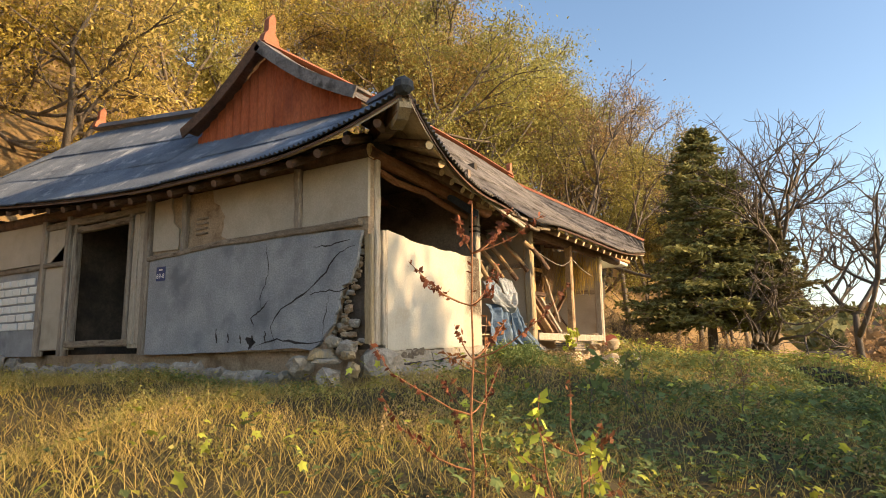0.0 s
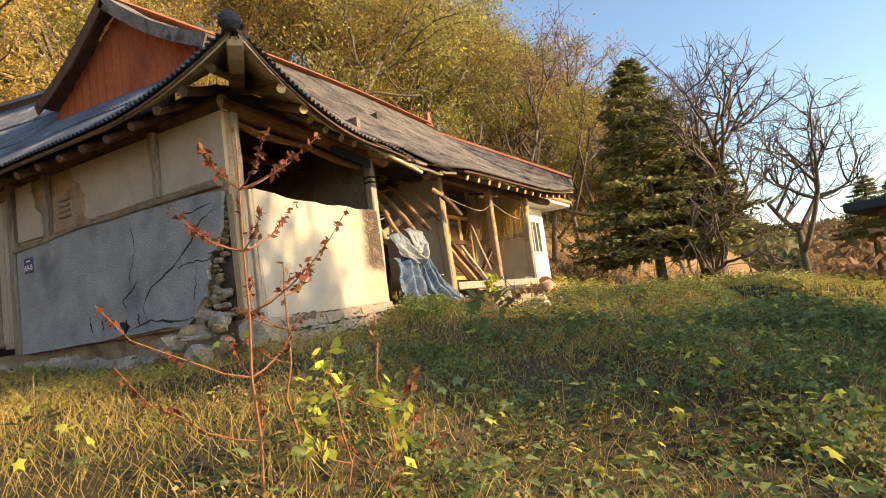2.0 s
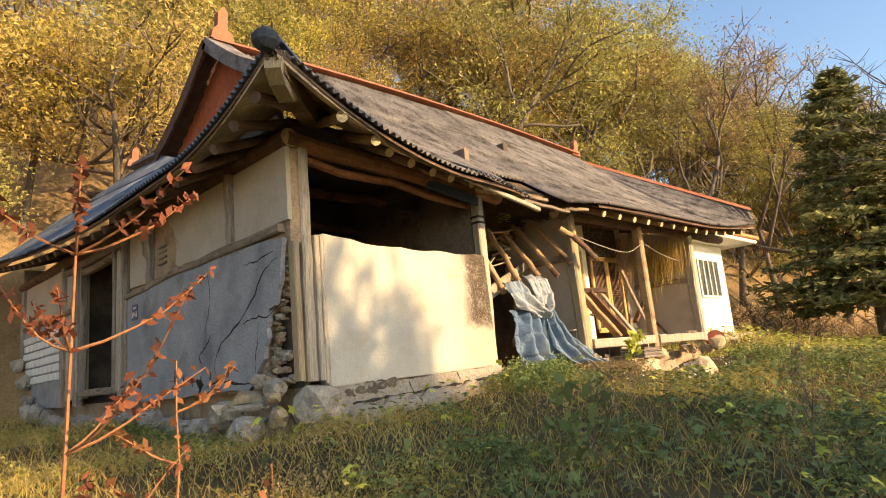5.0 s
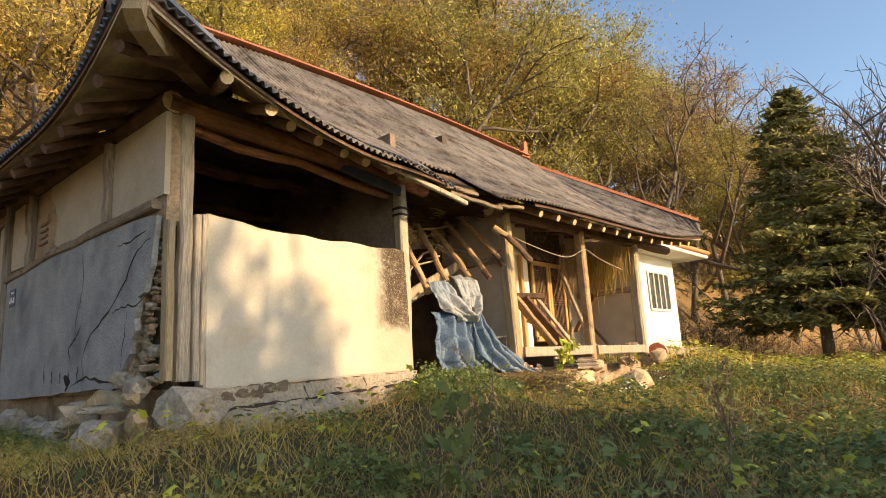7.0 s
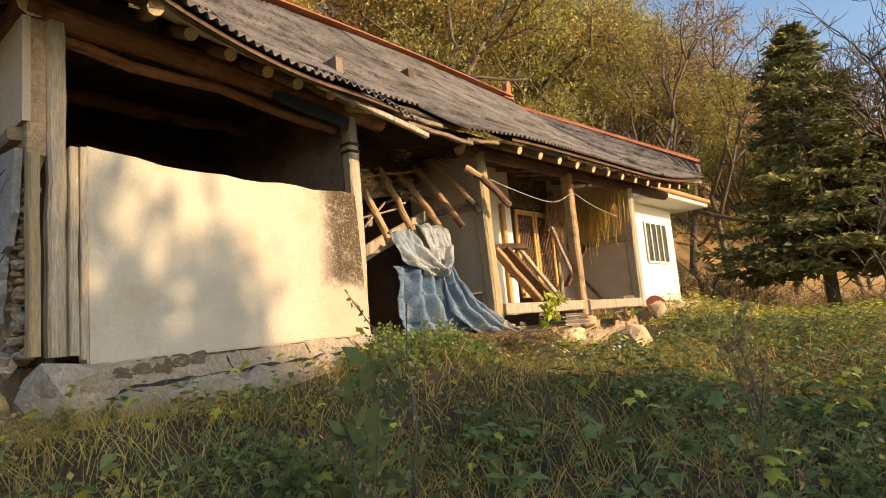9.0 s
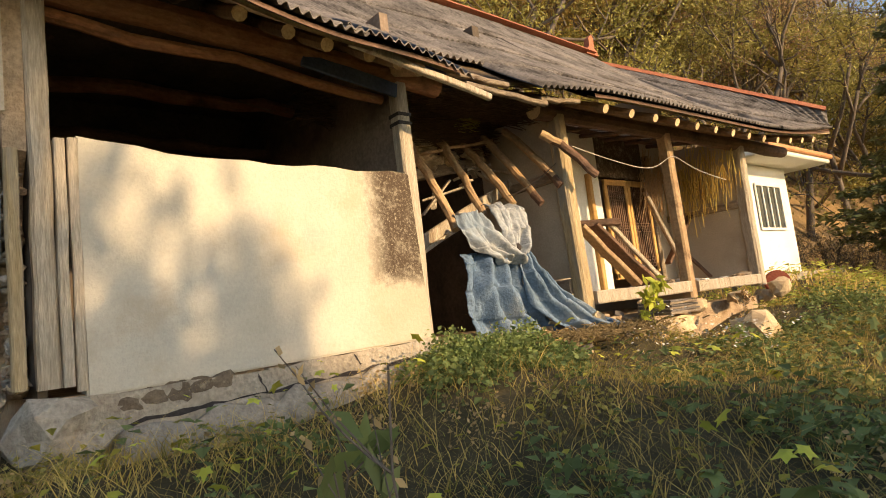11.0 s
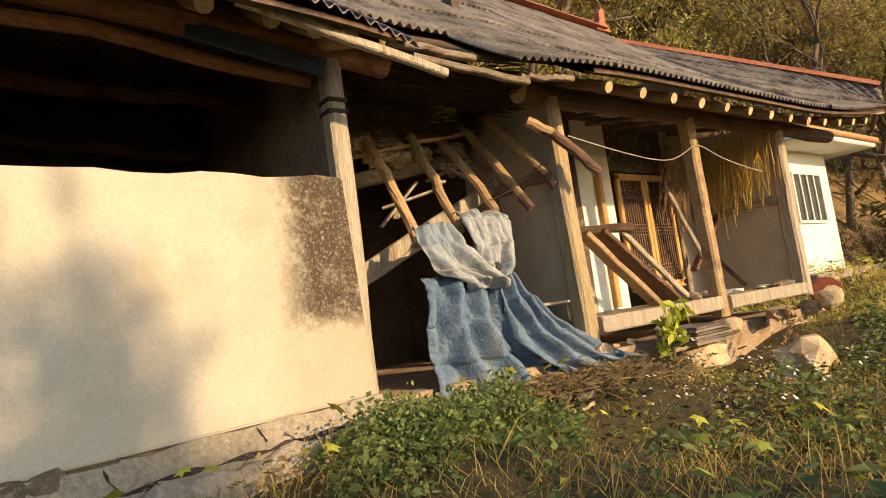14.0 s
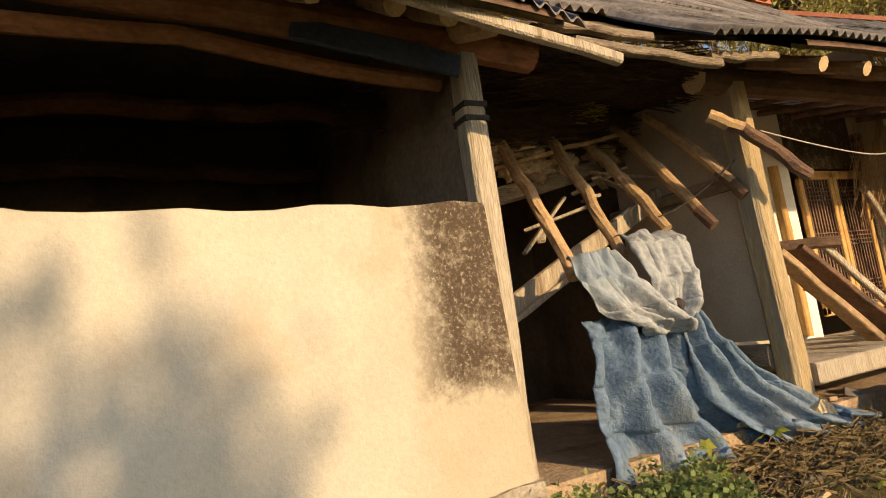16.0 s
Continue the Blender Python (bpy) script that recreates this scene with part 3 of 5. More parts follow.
sweep(bm, [(0.12 + 0.02 * math.sin(i * 1.1), 0.45 + 2.15 * i / 40, -0.44 + 0.14 * i / 40 + 0.02 * math.sin(i * 0.7)) for i in range(41)], ledge_ring)
part("ledge", bm, M_FOOT, facade, "rough cement ledge along the wall foot", True)
bm = bmesh.new()
for i in range(5):
    rock(bm, (0.045, 0.52 + 0.125 * i, -0.165 + 0.012 * i + 0.008 * (i % 2)), (0.03, 0.095, 0.062 + 0.008 * (i % 3)), 300 + i)
part("exposed_brick", bm, M_STAIN, facade, "dark exposed bricks in a row")
bm = bmesh.new()
beam(bm, (0.03, 0.305, -0.06), (0.03, 0.315, 1.28), 0.05, 0.05, 6, 0.004)
part("edge_board", bm, M_PALEWOOD, frame_thing)
bm = bmesh.new()
beam(bm, (0.03, 0.245, -0.03), (0.02, 0.25, 1.27), 0.085, 0.05, 6, 0.006)
part("edge_board", bm, M_PALEWOOD, frame_thing)
bm = bmesh.new()
beam(bm, (0.02, 0.035, -0.02), (0.01, 0.035, 1.2), 0.10, 0.06, 6, 0.006)
part("edge_board", bm, M_TAN, frame_thing, "ochre-stained weathered board")

endw = thing("wall_end", "cracked grey cement end wall with cream plaster panels above a timber rail", "wall", "", "structure")
bm = bmesh.new()
low_top = [(0.0 - 3.9 * i / 12, 1.26 + 0.05 * math.sin(i / 12 * 3.4) - 0.02 * i / 12) for i in range(13)]
slab(bm, [(-3.9, -0.1)] + ragged((-3.0, -0.1), (-0.75, -0.06), 8, 0.02) + ragged((-0.62, 0.0), (-0.42, 0.22), 3, 0.03)
     + ragged((-0.40, 0.3), (-0.30, 0.62), 4, 0.03) + ragged((-0.22, 0.66), (-0.10, 0.85), 3, 0.015) + [(-0.07, 1.1), (-0.03, 1.24)] + low_top[1:], "y", -0.045, 0.045)
part("cement_panel", bm, M_CEMENT, endw, "grey cement render, cracked and broken at the corner")
bm = bmesh.new()
slab(bm, [(-3.9, -0.1)] + ragged((-0.58, -0.1), (-0.42, 0.45), 5, 0.03) + ragged((-0.34, 0.6), (-0.16, 1.1), 5, 0.025) + [(0.02, 1.2), (0.02, 2.1), (-3.9, 2.1)], "y", 0.004, 0.105)
part("mud_core", bm, M_MUD, endw, "mud and rubble wall core")
for x0, x1, zs in ((0.035, -0.96, 0), (-1.07, -2.62, 1), (-3.25, -3.88, 2)):
    bm = bmesh.new()
    if zs == 1:
        o = [(x0, 1.38), (x0, 2.08), (x1, 2.08)] + ragged((-2.62, 1.95), (-2.42, 1.78), 3, 0.03) + ragged((-2.35, 1.7), (-2.4, 1.42), 4, 0.02) + [(-2.3, 1.38)]
    elif zs == 2:
        o = ragged((-3.3, 1.36), (-3.3, 1.62), 3, 0.02) + ragged((-3.45, 1.7), (-3.5, 2.08), 3, 0.04) + [(x1, 2.08), (x1, 1.36)]
    else:
        o = [(x0, 1.40), (x0, 2.08), (x1, 2.08), (x1, 1.38)]
    slab(bm, o, "y", -0.025, 0.045)
    part("plaster_panel", bm, M_PLASTER, endw)
for p0, p1, w, h in (((-0.06, -0.03, 1.34), (-2.1, -0.03, 1.33), 0.09, 0.085), ((-2.1, -0.03, 1.33), (-3.95, -0.03, 1.25), 0.09, 0.07), ((-1.01, -0.03, 1.36), (-1.03, -0.03, 2.1), 0.10, 0.09),
                     ((-3.16, -0.03, 1.3), (-3.16, -0.03, 2.1), 0.10, 0.08), ((-3.98, -0.03, 2.02), (-6.9, -0.03, 2.04), 0.09, 0.10), ((-6.1, -0.03, 1.38), (-9.6, -0.03, 1.40), 0.08, 0.08)):
    bm = bmesh.new()
    beam(bm, p0, p1, w, h, 6, 0.012)
    part("rail" if p0[2] == p1[2] or abs(p0[0] - p1[0]) > 0.2 else "stud", bm, M_WOODH if abs(p0[0] - p1[0]) > 0.2 else M_WOOD, frame_thing)
# small vent slats in the mud patch
for i in range(4):
    bm = bmesh.new()
    box(bm, -2.95, -2.72, -0.02, 0.02, 1.50 + i * 0.07, 1.53 + i * 0.07, 0.004)
    part("vent_slat", bm, M_WOODH, endw)
# left of the door
for nm, o, m in (("plaster_panel", [(-6.16, 1.44), (-6.8, 1.44), (-6.8, 2.1), (-6.16, 2.1)], M_PLASTER), ("plaster_panel", [(-6.9, 1.45), (-9.6, 1.45), (-9.6, 2.3), (-6.9, 2.2)], M_PLASTER),
                 ("plaster_panel", [(-5.93, 0.0), (-6.8, 0.0), (-6.8, 1.36), (-5.93, 1.9)], M_PLASTER), ("cement_panel", [(-6.9, -0.1), (-9.6, -0.1), (-9.6, 1.37), (-6.9, 1.37)], M_CEMENT),
                 ("plaster_panel", [(-4.05, 2.08), (-4.75, 2.08), (-4.75, 2.32), (-4.05, 2.32)], M_MUD), ("plaster_panel", [(-5.2, 2.08), (-6.1, 2.08), (-6.1, 2.32), (-5.2, 2.32)], M_MUD),
                 ("door_reveal", [(-4.05, 0.0), (-4.36, 0.0), (-4.36, 1.97), (-4.05, 1.97)], M_PALEWOOD)):
    bm = bmesh.new()
    slab(bm, o, "y", -0.02, 0.1)
    part(nm, bm, m, endw)
for r in range(6):
    for c in range(9):
        bm = bmesh.new()
        x = -7.0 - c * 0.28 - (r % 2) * 0.09
        box(bm, x - 0.24, x, -0.045, -0.015, 0.35 + r * 0.15, 0.47 + r * 0.15, 0.01, 0.004)
        part("block", bm, M_WHITE, endw)
door = thing("door_1", "dark open doorway with weathered grey plank jambs and a stone sill", "doorway", "", "structure")
for x, w in ((-4.40, 0.09), (-5.88, 0.09)):
    bm = bmesh.new()
    beam(bm, (x, -0.02, 0.05), (x, -0.02, 2.0), w, 0.1, 6, 0.005)
    part("jamb", bm, M_WOOD, door)
bm = bmesh.new()
beam(bm, (-4.35, -0.02, 1.90), (-5.93, -0.02, 1.90), 0.1, 0.10, 5, 0.006)
part("lintel", bm, M_WOODH, door)
bm = bmesh.new()
beam(bm, (-4.35, -0.02, 0.08), (-5.93, -0.02, 0.08), 0.14, 0.10, 5, 0.006)
part("sill", bm, M_WOODH, door)
for i in range(2):
    bm = bmesh.new()
    box(bm, -4.33 + 0.15 * i, -4.20 + 0.15 * i, -0.05, -0.022, 0.06, 1.95 - 0.03 * i, 0.006, 0.006)
    part("plank", bm, M_PALEWOOD, door, "grey weathered plank")
# inner walls, floor and ceilings that close the rooms
inner = thing("wall_inner", "inner walls of the abandoned rooms, most coloured dark for indoor shade", "wall", "", "structure")
# M_DARK walls carry the indoor shade in their base colour
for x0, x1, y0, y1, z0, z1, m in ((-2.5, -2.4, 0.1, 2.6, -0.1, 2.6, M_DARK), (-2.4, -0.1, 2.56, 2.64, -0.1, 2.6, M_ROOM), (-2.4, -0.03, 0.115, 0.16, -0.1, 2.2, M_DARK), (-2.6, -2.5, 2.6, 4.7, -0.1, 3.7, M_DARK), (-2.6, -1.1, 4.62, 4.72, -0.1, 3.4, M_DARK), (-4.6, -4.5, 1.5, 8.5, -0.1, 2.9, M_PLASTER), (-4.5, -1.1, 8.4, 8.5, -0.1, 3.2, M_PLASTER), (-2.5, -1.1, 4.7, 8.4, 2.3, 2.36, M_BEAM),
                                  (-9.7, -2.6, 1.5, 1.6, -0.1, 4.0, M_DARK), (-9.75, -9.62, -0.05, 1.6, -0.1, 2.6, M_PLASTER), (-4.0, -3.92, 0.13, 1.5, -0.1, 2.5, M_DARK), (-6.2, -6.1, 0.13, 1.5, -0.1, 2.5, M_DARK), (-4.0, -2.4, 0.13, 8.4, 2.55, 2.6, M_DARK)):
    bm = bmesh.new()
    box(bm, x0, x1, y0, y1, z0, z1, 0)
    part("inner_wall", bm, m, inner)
bm = bmesh.new()
box(bm, -9.7, 0.0, 0.1, 8.4, -0.5, -0.08, 0)
tagged(part("floor_house", bm, M_MUD), "packed mud floor of the house", "floor", "", "structure")
# ceiling in the same dark colour, standing in for shade overhead
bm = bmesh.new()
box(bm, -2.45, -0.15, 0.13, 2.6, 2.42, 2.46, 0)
tagged(part("ceiling_room", bm, M_DARK), "clay ceiling over the open room, coloured dark for indoor shade", "ceiling", "", "structure")

# ---- porch ----
porch = thing("wall_porch", "plastered porch walls with timber rails around a wooden veranda", "wall", "", "structure")
for nm, ax, o, pos, th, m in (("plaster_panel", "y", [(-0.1, 0.35), (-1.15, 0.35), (-1.15, 1.30), (-0.1, 1.30)], 4.52, 0.1, M_PLASTER), ("plaster_panel", "y", [(-0.1, 1.40), (-1.15, 1.40), (-1.15, 2.1), (-0.1, 2.0)], 4.525, 0.1, M_PLASTER),
                              ("plaster_panel", "y", [(-0.1, 0.2), (-1.15, 0.2), (-1.15, 1.12), (-0.1, 1.12)], 8.30, 0.1, M_PLASTER), ("plaster_panel", "y", [(-0.1, 1.22), (-1.15, 1.22), (-1.15, 2.2), (-0.1, 2.05)], 8.305, 0.1, M_PLASTER),
                              ("plaster_panel", "x", [(4.6, 0.1), (6.12, 0.1), (6.12, 2.3), (4.6, 2.3)], -1.15, -0.1, M_FACADE), ("plaster_panel", "x", [(6.12, 0.1), (6.68, 0.1), (6.68, 2.3), (6.12, 2.3)], -1.14, -0.1, M_WHITE),
                              ("plaster_panel", "x", [(7.8, 0.1), (8.35, 0.1), (8.35, 2.3), (7.8, 2.3)], -1.15, -0.1, M_PLASTER), ("plaster_panel", "x", [(6.68, 1.74), (7.8, 1.74), (7.8, 2.3), (6.68, 2.3)], -1.15, -0.1, M_FACADE)):
    bm = bmesh.new()
    slab(bm, o, ax, pos, th)
    part(nm, bm, m, porch)
for p0, p1, w, h in (((-0.08, 4.5, 1.35), (-1.2, 4.5, 1.35), 0.08, 0.09), ((-0.08, 4.5, 0.26), (-1.2, 4.5, 0.26), 0.1, 0.14), ((-0.08, 8.29, 1.17), (-1.2, 8.29, 1.17), 0.08, 0.10),
                     ((-1.12, 6.42, 0.2), (-1.12, 6.42, 1.75), 0.09, 0.08), ((-1.12, 7.85, 0.2), (-1.12, 7.85, 2.1), 0.09, 0.08)):
    bm = bmesh.new()
    beam(bm, p0, p1, w, h, 5, 0.006)
    part("rail" if p0[2] == p1[2] else "stud", bm, M_DOORWOOD if p0[1] == 6.42 else M_WOODH, frame_thing)
lattice = thing("door_2", "ochre wooden lattice double door standing closed behind the veranda", "door", "", "structure")
for k in range(2):
    y0 = 6.72 + 0.53 * k
    leaf = bmesh.new()
    for a, b, c, d in ((y0, y0 + 0.06, 0.35, 1.68), (y0 + 0.46, y0 + 0.52, 0.35, 1.68), (y0, y0 + 0.52, 1.62, 1.70), (y0, y0 + 0.52, 0.34, 0.42)):
        box(leaf, -1.13, -1.085, a, b, c, d, 0.006)
    lf = part("door_leaf", leaf, M_DOORWOOD, lattice)
    for i in range(9):
        bm = bmesh.new()
        y = y0 + 0.09 + i * 0.045
        box(bm, -1.115, -1.10, y - 0.006, y + 0.006, 0.42, 1.62, 0)
        part("lattice_bar", bm, M_BEAM, lf)
    for z in (0.5, 0.54, 0.58, 0.62, 0.98, 1.02, 1.06, 1.10, 1.42, 1.46, 1.50, 1.54):
        bm = bmesh.new()
        box(bm, -1.113, -1.098, y0 + 0.06, y0 + 0.46, z - 0.006, z + 0.006, 0)
        part("lattice_bar", bm, M_BEAM, lf)
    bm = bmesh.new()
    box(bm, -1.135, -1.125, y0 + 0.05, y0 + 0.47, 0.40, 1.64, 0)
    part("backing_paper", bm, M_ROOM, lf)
veranda = thing("veranda_floor", "bleached plank veranda floor raised on short stones", "veranda", "", "structure")
for i in range(9):
    bm = bmesh.new()
    y = 4.68 + i * 0.205
    box(bm, -1.1, 0.0, y, y + 0.195, 0.14, 0.18, 0.006, 0.004)
    part("plank", bm, M_PALEWOOD, veranda)
for i in range(8):
    bm = bmesh.new()
    y = 6.62 + i * 0.205
    box(bm, -1.1, 0.0, y, y + 0.195, 0.14, 0.18, 0.006, 0.004)
    part("plank", bm, M_PALEWOOD, veranda)
for a, b in ((4.66, 6.44), (6.6, 8.25)):
    bm = bmesh.new()
    beam(bm, (0.03, a, 0.125), (0.03, b, 0.135), 0.07, 0.13, 6, 0.006)
    part("edge_beam", bm, M_PALEWOOD, veranda)

# ---- white neighbour house and shed ----


def window(parent, ax, pos, a0, a1, z0, z1, n, glass, fr, out):
    w = part("window", slab(bmesh.new(), [(a0, z0), (a1, z0), (a1, z1), (a0, z1)], ax, pos, 0.01), glass, parent)
    for i in range(n + 1):
        a = a0 + (a1 - a0) * i / n
        bm = bmesh.new()
        slab(bm, [(a - 0.025, z0 - 0.03), (a + 0.025, z0 - 0.03), (a + 0.025, z1 + 0.03), (a - 0.025, z1 + 0.03)], ax, pos + out, 0.03)
        part("window_bar", bm, fr, w)
    for z in (z0, z1):
        bm = bmesh.new()
        slab(bm, [(a0, z - 0.03), (a1, z - 0.03), (a1, z + 0.03), (a0, z + 0.03)], ax, pos + out * 1.1, 0.03)
        part("window_bar", bm, fr, w)


M_FRAME = mat("white_window_frame", (0.66, 0.66, 0.62), (0.74, 0.73, 0.69), 3, 0.5, 0.1)
M_ORANGE = mat("orange_tiled_eave", (0.45, 0.20, 0.09), (0.58, 0.30, 0.14), 4, 0.7, 0.3)
nb = thing("white_house", "low white-painted house with orange eave behind the old house", "house")
part("wall", box(bmesh.new(), -7.5, -2.75, 14.6, 17.2, 0.2, 2.95, 0.02), M_WHITE, nb)
part("roof", box(bmesh.new(), -8.0, -1.9, 14.2, 18.0, 2.95, 3.08, 0.03), M_WHITE, nb)
part("eave_tiles", box(bmesh.new(), -1.95, -1.82, 14.2, 18.02, 3.05, 3.17, 0.03), M_ORANGE, nb)
part("plinth", box(bmesh.new(), -7.5, -2.2, 14.3, 18.6, -0.4, 0.22, 0.03, 0.02), M_FOOT, nb)
window(nb, "x", -2.745, 15.2, 16.6, 1.35, 2.45, 4, M_GLASS, M_FRAME, 0.02)

M_WFRAME = mat("dark_window_frame", (0.06, 0.055, 0.05), (0.10, 0.09, 0.08), 3, 0.6, 0.1)
M_BLIND = mat("yellowed_window_paper", (0.30, 0.25, 0.15), (0.38, 0.32, 0.20), 3, 0.8, 0.1)
shed = thing("shed", "pale blue-white rendered shed with a dark flat roof and small window", "shed")
part("wall", box(bmesh.new(), 6.35, 9.6, 5.9, 9.0, -2.7, 0.06, 0.02), M_SHED, shed)
bm = bmesh.new()
box(bm, 5.85, 10.0, 5.55, 9.3, 0.15, 0.29, 0.02)
part("roof", bm, M_DARKROOF, shed)
bm = bmesh.new()
box(bm, 6.2, 9.8, 5.75, 9.1, 0.03, 0.16, 0.02)
part("fascia", bm, M_BEAM, shed)
window(shed, "y", 5.885, 6.9, 7.9, -0.75, -0.32, 2, M_BLIND, M_WFRAME, -0.03)
shed.matrix_basis = pose(4.57, -4.96, -0.27) @ Matrix.Diagonal((1.36, 1.36, 1.36, 1)) @ pose(-4.57, 4.96, 0.27) @ pose(6.08, 5.9, 0.2, 0, 0, -15) @ pose(-6.35, -5.9, 0)

# ---- trees ----


def leaf_quads(points, size, rng, flat=0.0, aspect=0.55):
    n = len(points)
    a = rng.normal(size=(n, 3))
    a[:, 2] *= 1 - flat
    a /= np.linalg.norm(a, axis=1)[:, None]
    b = np.cross(a, rng.normal(size=(n, 3)))
    b /= np.linalg.norm(b, axis=1)[:, None]
    s = size * rng.uniform(0.6, 1.35, (n, 1))
    a, b = a * s, b * s * aspect
    v = np.stack([points - a, points + b * 0.9 - a * 0.1, points + a, points - b * 0.9 + a * 0.1], 1).reshape(-1, 3)
    f = np.arange(n * 4).reshape(-1, 4)
    return v, f


def leaf_tris(points, size, rng):
    n = len(points)
    a = rng.normal(size=(n, 3))
    b = rng.normal(size=(n, 3))
    a /= np.linalg.norm(a, axis=1)[:, None]
    b /= np.linalg.norm(b, axis=1)[:, None]
    s = size * rng.uniform(0.55, 1.4, (n, 1))
    v = np.stack([points - a * s, points + a * s, points + b * s * 0.9], 1).reshape(-1, 3)
    return v, np.arange(n * 3).reshape(-1, 3)


def mesh_np(name, v, f, material):
    me = bpy.data.meshes.new(name)
    me.from_pydata(v.tolist(), [], f.tolist())
    me.materials.append(material)
    return me


def branchy(bm, rng, base, d, length, r, depth, tips, spread=0.55, droop=0.0, kids=3, limbs=None):
    pts = [Vector(base)]
    dv = Vector(d).normalized()
    n = 4 if depth > 1 else 3
    for i in range(n):
        dv = (dv + Vector(rng.normal(size=3)) * (0.16 if depth < 4 else 0.06) + Vector((0, 0, (0.05 if depth < 3 else 0.14) - droop))).normalized()
        pts.append(pts[-1] + dv * length / n)
    tube(bm, pts, r, r * 0.62, 5 if depth > 2 else (4 if depth > 1 else 3))
    if depth <= 1:
        tips.extend(pts[1:])
    if depth <= 0:
        return
    for k in range(kids):
        at = pts[-1] if k == 0 else pts[rng.integers(2, len(pts))]
        nd = (dv + Vector(rng.normal(size=3)) * spread).normalized()
        branchy(limbs or bm, rng, at, nd, length * rng.uniform(0.62, 0.82), r * 0.62, depth - 1, tips, spread, droop, kids)


def broadleaf(name, seed, h, material, leaves, lsize, label, cat="tree", depth=4, trunk=0.16, lean=0.1, spread=0.62, cluster=0.5, stems=1):
    rng = np.random.default_rng(seed)
    t = thing(name, label, cat)
    bm, bm2, tips = bmesh.new(), bmesh.new(), []
    for s in range(stems):
        branchy(bm, rng, (0.25 * s, 0.1 * s, -0.6), (lean + (s - 0.5 * (stems - 1)) * 0.3, lean * rng.normal(), 1), h * 0.36, trunk, depth, tips, spread, 0.0, 3, bm2)
    part("trunk", bm, M_BARK, t, "", True)
    part("limb", bm2, M_BARK, t, "", True)
    if leaves:
        tp = np.array([tuple(p) for p in tips])
        hub = tp[rng.choice(len(tp), min(len(tp), 150), replace=False)]
        size = rng.uniform(0.5, 1.25, (len(hub), 1))
        pick = rng.integers(0, len(hub), leaves)
        p = hub[pick] + rng.normal(size=(leaves, 3)) * cluster * size[pick] * np.array([1.15, 1.15, 0.62])
        v, f = leaf_tris(p, lsize, rng)
        c = new("crown", mesh_np("crown", v, f, material))
        c.parent = t
    return t


def conifer(name, seed, h, rad, n_whorl, label, bare=0.06):
    rng = np.random.default_rng(seed)
    t = thing(name, label, "tree")
    bm = bmesh.new()
    tube(bm, [(0, 0, -0.5), (0.05, 0, h * 0.5), (0, 0, h)], 0.16, 0.02, 7)
    pts, sizes = [], []
    for w in range(n_whorl):
        k = w / n_whorl
        z = h * (bare + (1 - bare) * k)
        L = rad * (1 - k) ** 0.8 * rng.uniform(0.75, 1.12) + 0.1
        m = rng.integers(5, 8)
        a0 = rng.uniform(0, 6.28)
        for b in range(m):
            a = a0 + 6.283 * b / m + rng.normal() * 0.2
            l = L * rng.uniform(0.6, 1.1)
            e = Vector((math.cos(a) * l, math.sin(a) * l, z - l * 0.10 + rng.normal() * 0.05))
            tube(bm, [(0, 0, z), Vector((0, 0, z)).lerp(e, 0.5) + Vector((0, 0, -0.06 * l)), e], 0.022, 0.006, 3)
            for q in range(int(5 * l) + 3):
                f = 0.2 + 0.8 * (q + rng.uniform()) / (int(5 * l) + 3)
                sg = 1 if q % 2 else -1
                tl = 0.42 * l * (1.1 - f) + 0.12
                cnt = int(20 * tl) + 7
                u = rng.uniform(0, 1, cnt)
                bx, by = math.cos(a) * l * f, math.sin(a) * l * f
                ax, ay = math.cos(a + sg * 0.9), math.sin(a + sg * 0.9)
                zz = z + (e.z - z) * f - 0.12 * l * f * (1 - f) - 0.22 * tl * u * u
                pts.append(np.stack([bx + ax * tl * u, by + ay * tl * u, zz + rng.normal(size=cnt) * 0.035], 1) + rng.normal(size=(cnt, 3)) * 0.03)
    part("trunk", bm, M_BARK, t, "", True)
    p = np.concatenate(pts)
    v, f = leaf_quads(p, 0.11, rng, 0.6, 0.34)
    c = new("crown", mesh_np("crown", v, f, M_NEEDLE))
    c.parent = t
    return t


def set_tree(t, x, y, s=1.0, rz=0.0, dz=0.0):
    t.matrix_basis = pose(x, y, gz(x, y) + dz, 0, 0, rz) @ Matrix.Diagonal((s, s, s, 1))


spruce = conifer("spruce", 3, 7.4, 2.95, 25, "dark green spruce with layered boughs at the edge of the yard", 0.17)
set_tree(spruce, 0.3, 21.5, 1.32)
spruce2 = conifer("spruce", 8, 4.6, 2.0, 13, "smaller ragged olive-green spruce beside the tall one", 0.32)
set_tree(spruce2, 2.2, 22.5, 1.3)
bare1 = broadleaf("bare_tree", 21, 10.5, None, 0, 0, "tall leafless tree with dark forked trunk and fine branches", "tree", 6, 0.22, 0.05, 0.68, 0.5, 2)
set_tree(bare1, 1.7, 25.0, 1.15)
bare2 = broadleaf("bare_tree", 28, 10.0, None, 0, 0, "tall leafless tree with spreading dark branches", "tree", 6, 0.20, 0.0, 0.68)
set_tree(bare2, 5.4, 30.0, 1.2)

